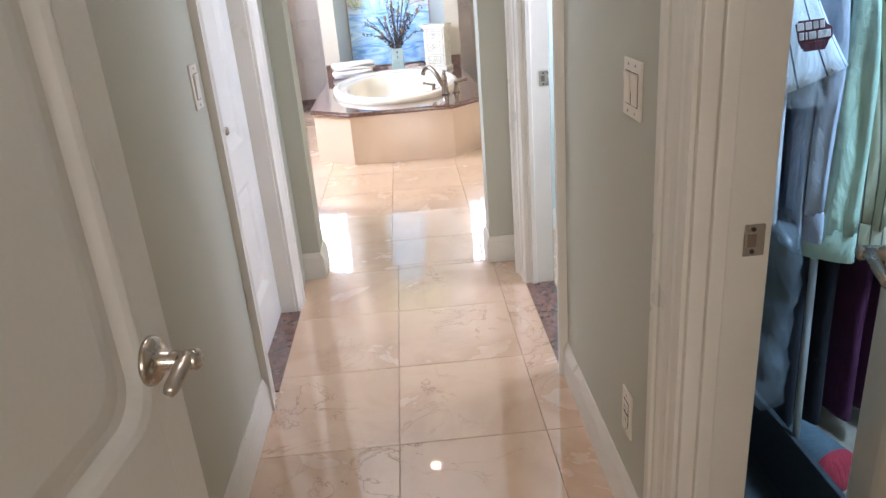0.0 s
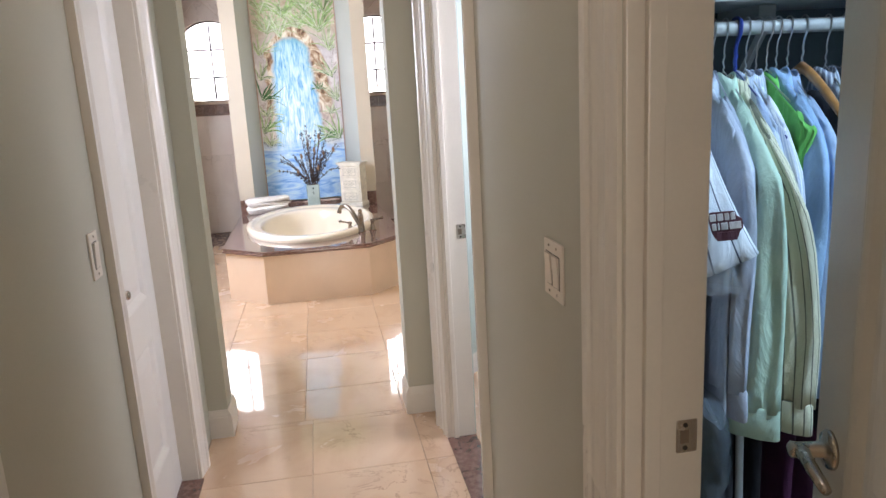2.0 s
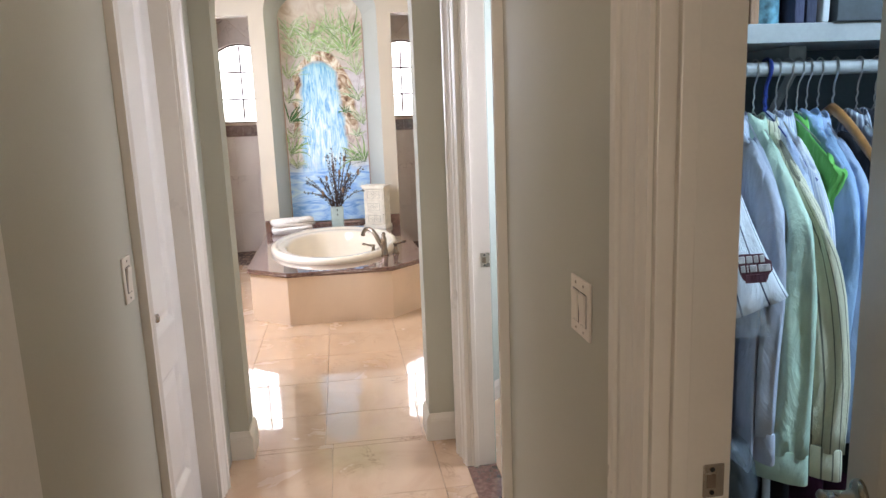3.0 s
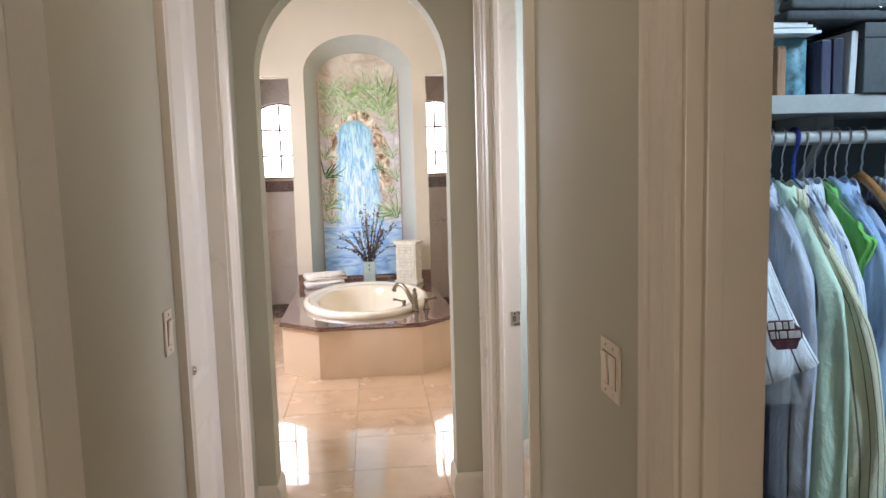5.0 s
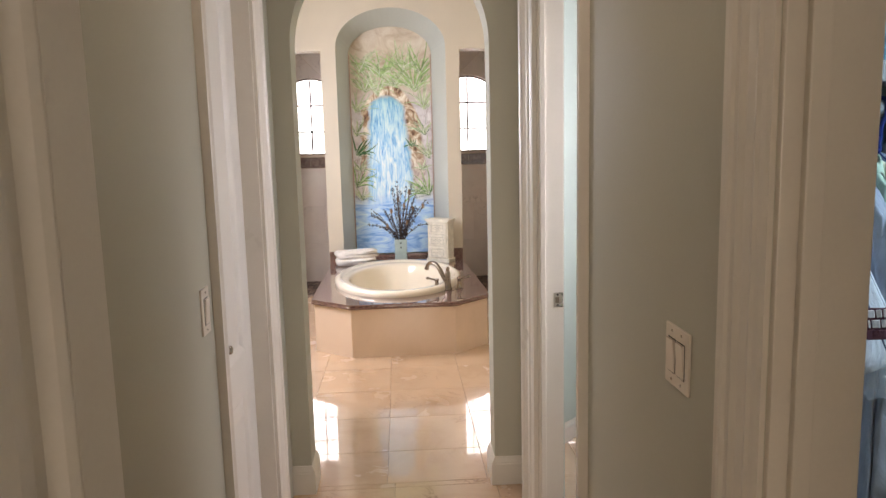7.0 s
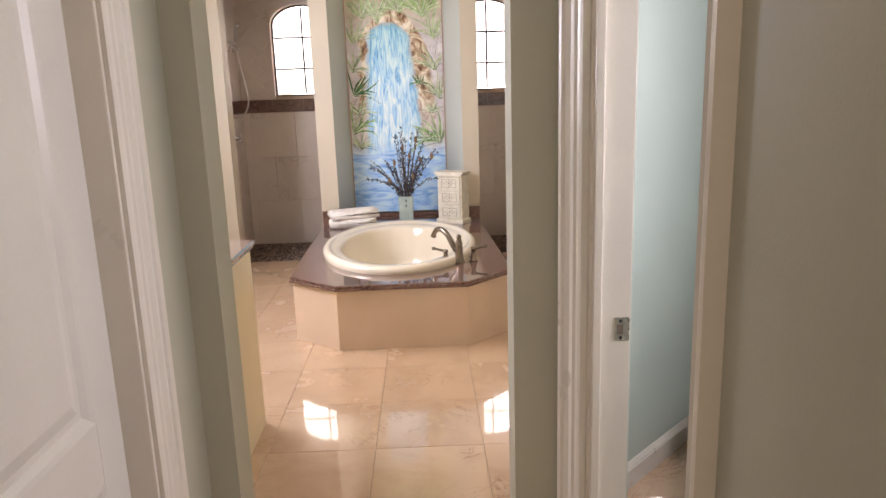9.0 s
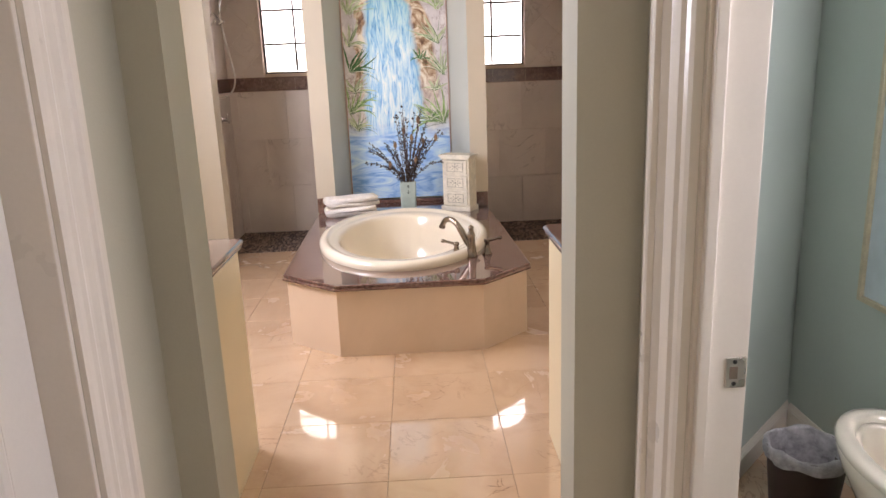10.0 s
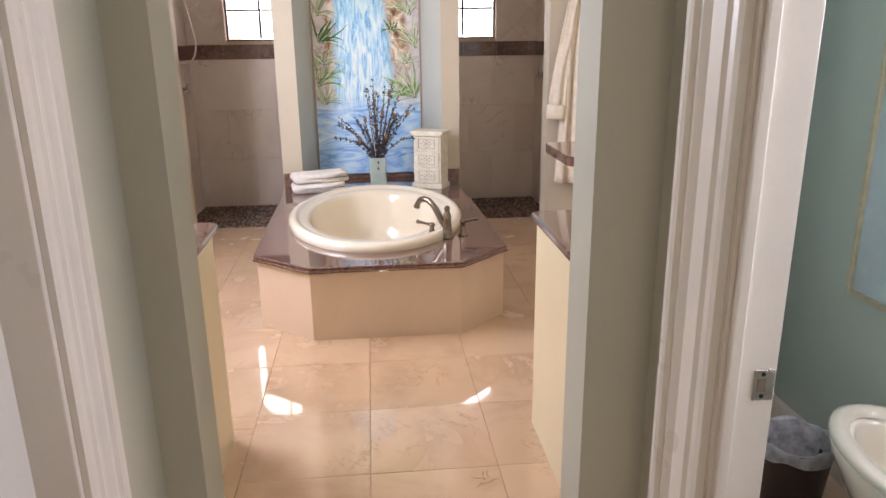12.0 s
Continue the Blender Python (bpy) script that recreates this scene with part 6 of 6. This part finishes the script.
def lay(x0, x1, y0, y1, gx, gy, pitch, holes=()):
    g = 0.0014
    i0, j0 = math.floor((x0 - gx) / pitch), math.floor((y0 - gy) / pitch)
    i = i0
    while gx + i * pitch < x1 - 0.005:
        j = j0
        while gy + j * pitch < y1 - 0.005:
            a0, a1 = max(x0, gx + i * pitch), min(x1, gx + (i + 1) * pitch)
            b0, b1 = max(y0, gy + j * pitch), min(y1, gy + (j + 1) * pitch)
            j += 1
            w, d = round(a1 - a0 - g, 4), round(b1 - b0 - g, 4)
            if w < 0.01 or d < 0.01:
                continue
            if (w, d) not in full:
                full[(w, d)] = tile_mesh(w, d)
            ob = new("tile", full[(w, d)])
            ob.location = ((a0 + a1) / 2, (b0 + b1) / 2, 0)
            ob.parent = floor
        i += 1


lay(HL, HR, 0.06, 3.44, -0.045, 2.935, 0.463)
lay(-BX, BX, 3.44, PY, -0.08, 4.255, 0.463)
lay(HR, 1.78, 2.2, 3.44, 0.2, 2.495, 0.463)

# shower walls: square tiles under the granite band, diamonds over it
PTH, G = 0.010, 0.0022
BAND0, BAND1 = 1.318, 1.44


def wall_tile(poly, y, parent, mat):
    bm = P(poly, "y", y - PTH, y)
    ob = part("tile", bm, mat, parent)
    return ob


def region(x0, x1, z0, z1, diamonds):
    if diamonds:
        s = 0.235 * math.sqrt(2)
        for i in range(-8, 9):
            for j in range(-1, 12):
                cx, cz = -0.05 + i * s + (s / 2 if j % 2 else 0), 1.40 + j * s / 2
                h = s / 2 - G
                poly = clip([(cx - h, cz), (cx, cz - h), (cx + h, cz), (cx, cz + h)], x0, x1, z0, z1)
                if len(poly) > 2 and max(q[0] for q in poly) - min(q[0] for q in poly) > 0.008:
                    wall_tile(poly, SY, shower_wall, SHTILE)
    else:
        p_ = 0.44
        for i in range(-5, 6):
            for j in range(4):
                cx, cz = -0.22 + i * p_ + (0.22 if j % 2 else 0), BAND0 - 0.003 - (j + 1) * p_
                poly = clip([(cx, cz), (cx + p_ - G, cz), (cx + p_ - G, cz + p_ - G), (cx, cz + p_ - G)], x0, x1, z0, z1)
                if len(poly) > 2:
                    wall_tile(poly, SY, shower_wall, SHTILE)


region(SXL, SXR, -0.03, BAND0 - 0.003, False)
zs0, zs1 = BAND1 + 0.003, 2.9
region(SXL, edges[1], zs0, zs1, True)
region(edges[2], edges[3], zs0, zs1, True)
region(edges[4], SXR, zs0, zs1, True)
for cx, hw in WINS:
    region(cx - hw, cx + hw, WSP + WRI + 0.002, zs1, True)
    for sgn in (-1, 1):
        q = [(cx + sgn * hw * math.cos(math.pi / 2 * i / 10), WSP + WRI * math.sin(math.pi / 2 * i / 10)) for i in range(11)]
        wall_tile(q + [(cx + sgn * hw, WSP + WRI)], SY, shower_wall, SHTILE)
x = SXL
while x < SXR - 0.01:
    x1 = min(SXR, x + 0.305)
    wall_tile([(x + 0.001, BAND0), (x1 - 0.001, BAND0), (x1 - 0.001, BAND1), (x + 0.001, BAND1)], SY - 0.003, shower_wall, GRANITE)
    x = x1
for par, xw, s in ((shower_left, SXL, 1), (shower_right, SXR, -1)):
    part("granite_band", B(min(xw, xw + s * 0.013), max(xw, xw + s * 0.013), MY1 + 0.002, SY - 0.014, BAND0, BAND1), GRANITE, par)

# pebbles of the shower floor
structure("floor_shower", B(SXL, SXR, PY, SY, -0.12, -0.022), GROUT, "grout bed under the shower pebbles", "floor")
rng = random.Random(21)
base = bmesh.new()
bmesh.ops.create_icosphere(base, subdivisions=1, radius=1)
bv, bf = [v.co.copy() for v in base.verts], [[v.index for v in f.verts] for f in base.faces]
base.free()
verts, faces = [], []
y = PY + 0.012
row = 0
while y < SY - 0.01:
    x = SXL + 0.012 + (0.014 if row % 2 else 0)
    while x < SXR - 0.01:
        a, rx, ry = rng.uniform(0, 3.14), rng.uniform(0.011, 0.0165), rng.uniform(0.009, 0.013)
        px, py, pz = x + rng.uniform(-0.004, 0.004), y + rng.uniform(-0.004, 0.004), -0.018
        o = len(verts)
        for c in bv:
            u, w = c.x * rx, c.y * ry
            verts.append((px + u * math.cos(a) - w * math.sin(a), py + u * math.sin(a) + w * math.cos(a), pz + c.z * 0.009))
        faces += [[o + i for i in f] for f in bf]
        x += 0.027
    y += 0.0235
    row += 1
me = bpy.data.meshes.new("pebbles")
me.from_pydata(verts, [], faces)
me.shade_smooth()
m, t, p = nodes_of("mixed_river_pebbles")
geo = t.nodes.new("ShaderNodeNewGeometry")
pc = ramp(t, geo.outputs["Random Per Island"], [(0.0, (0.035, 0.024, 0.02)), (0.35, (0.10, 0.06, 0.045)), (0.65, (0.20, 0.13, 0.10)), (1.0, (0.36, 0.27, 0.21))])
t.links.new(pc, p.inputs["Base Color"])
p.inputs["Roughness"].default_value = 0.4
me.materials.append(m)
tagged(new("pebbles", me), "mixed brown river pebbles of the shower floor", "pebbles", kind="stuff")

# rusty natural veins in the floor stone
VEIN = surface("rust_brown_vein", (0.34, 0.20, 0.12), 0.12, vary=0.5, scale=40)
rng = random.Random(4)
for vx, vy, size, n in ((0.33, 4.17, 0.05, 6), (0.375, 5.10, 0.022, 4), (0.36, 6.05, 0.03, 3)):
    bm = bmesh.new()
    for k in range(n):
        a, x, y = rng.uniform(0, 6.28), vx + rng.uniform(-0.4, 0.4) * size, vy + rng.uniform(-0.4, 0.4) * size
        pv = None
        for i in range(9):
            w = 0.0032 * (size / 0.08) * math.sin(math.pi * (i + 0.3) / 9) * rng.uniform(0.5, 1.4)
            q = (bm.verts.new((x - math.sin(a) * w, y + math.cos(a) * w, 0.0004 + 0.00004 * k)), bm.verts.new((x + math.sin(a) * w, y - math.cos(a) * w, 0.0004 + 0.00004 * k)))
            if pv:
                bm.faces.new((pv[0], pv[1], q[1], q[0]))
            pv = q
            a += rng.uniform(-0.7, 0.7)
            x, y = x + math.cos(a) * size / 6, y + math.sin(a) * size / 6
    part("vein", bm, VEIN, floor)
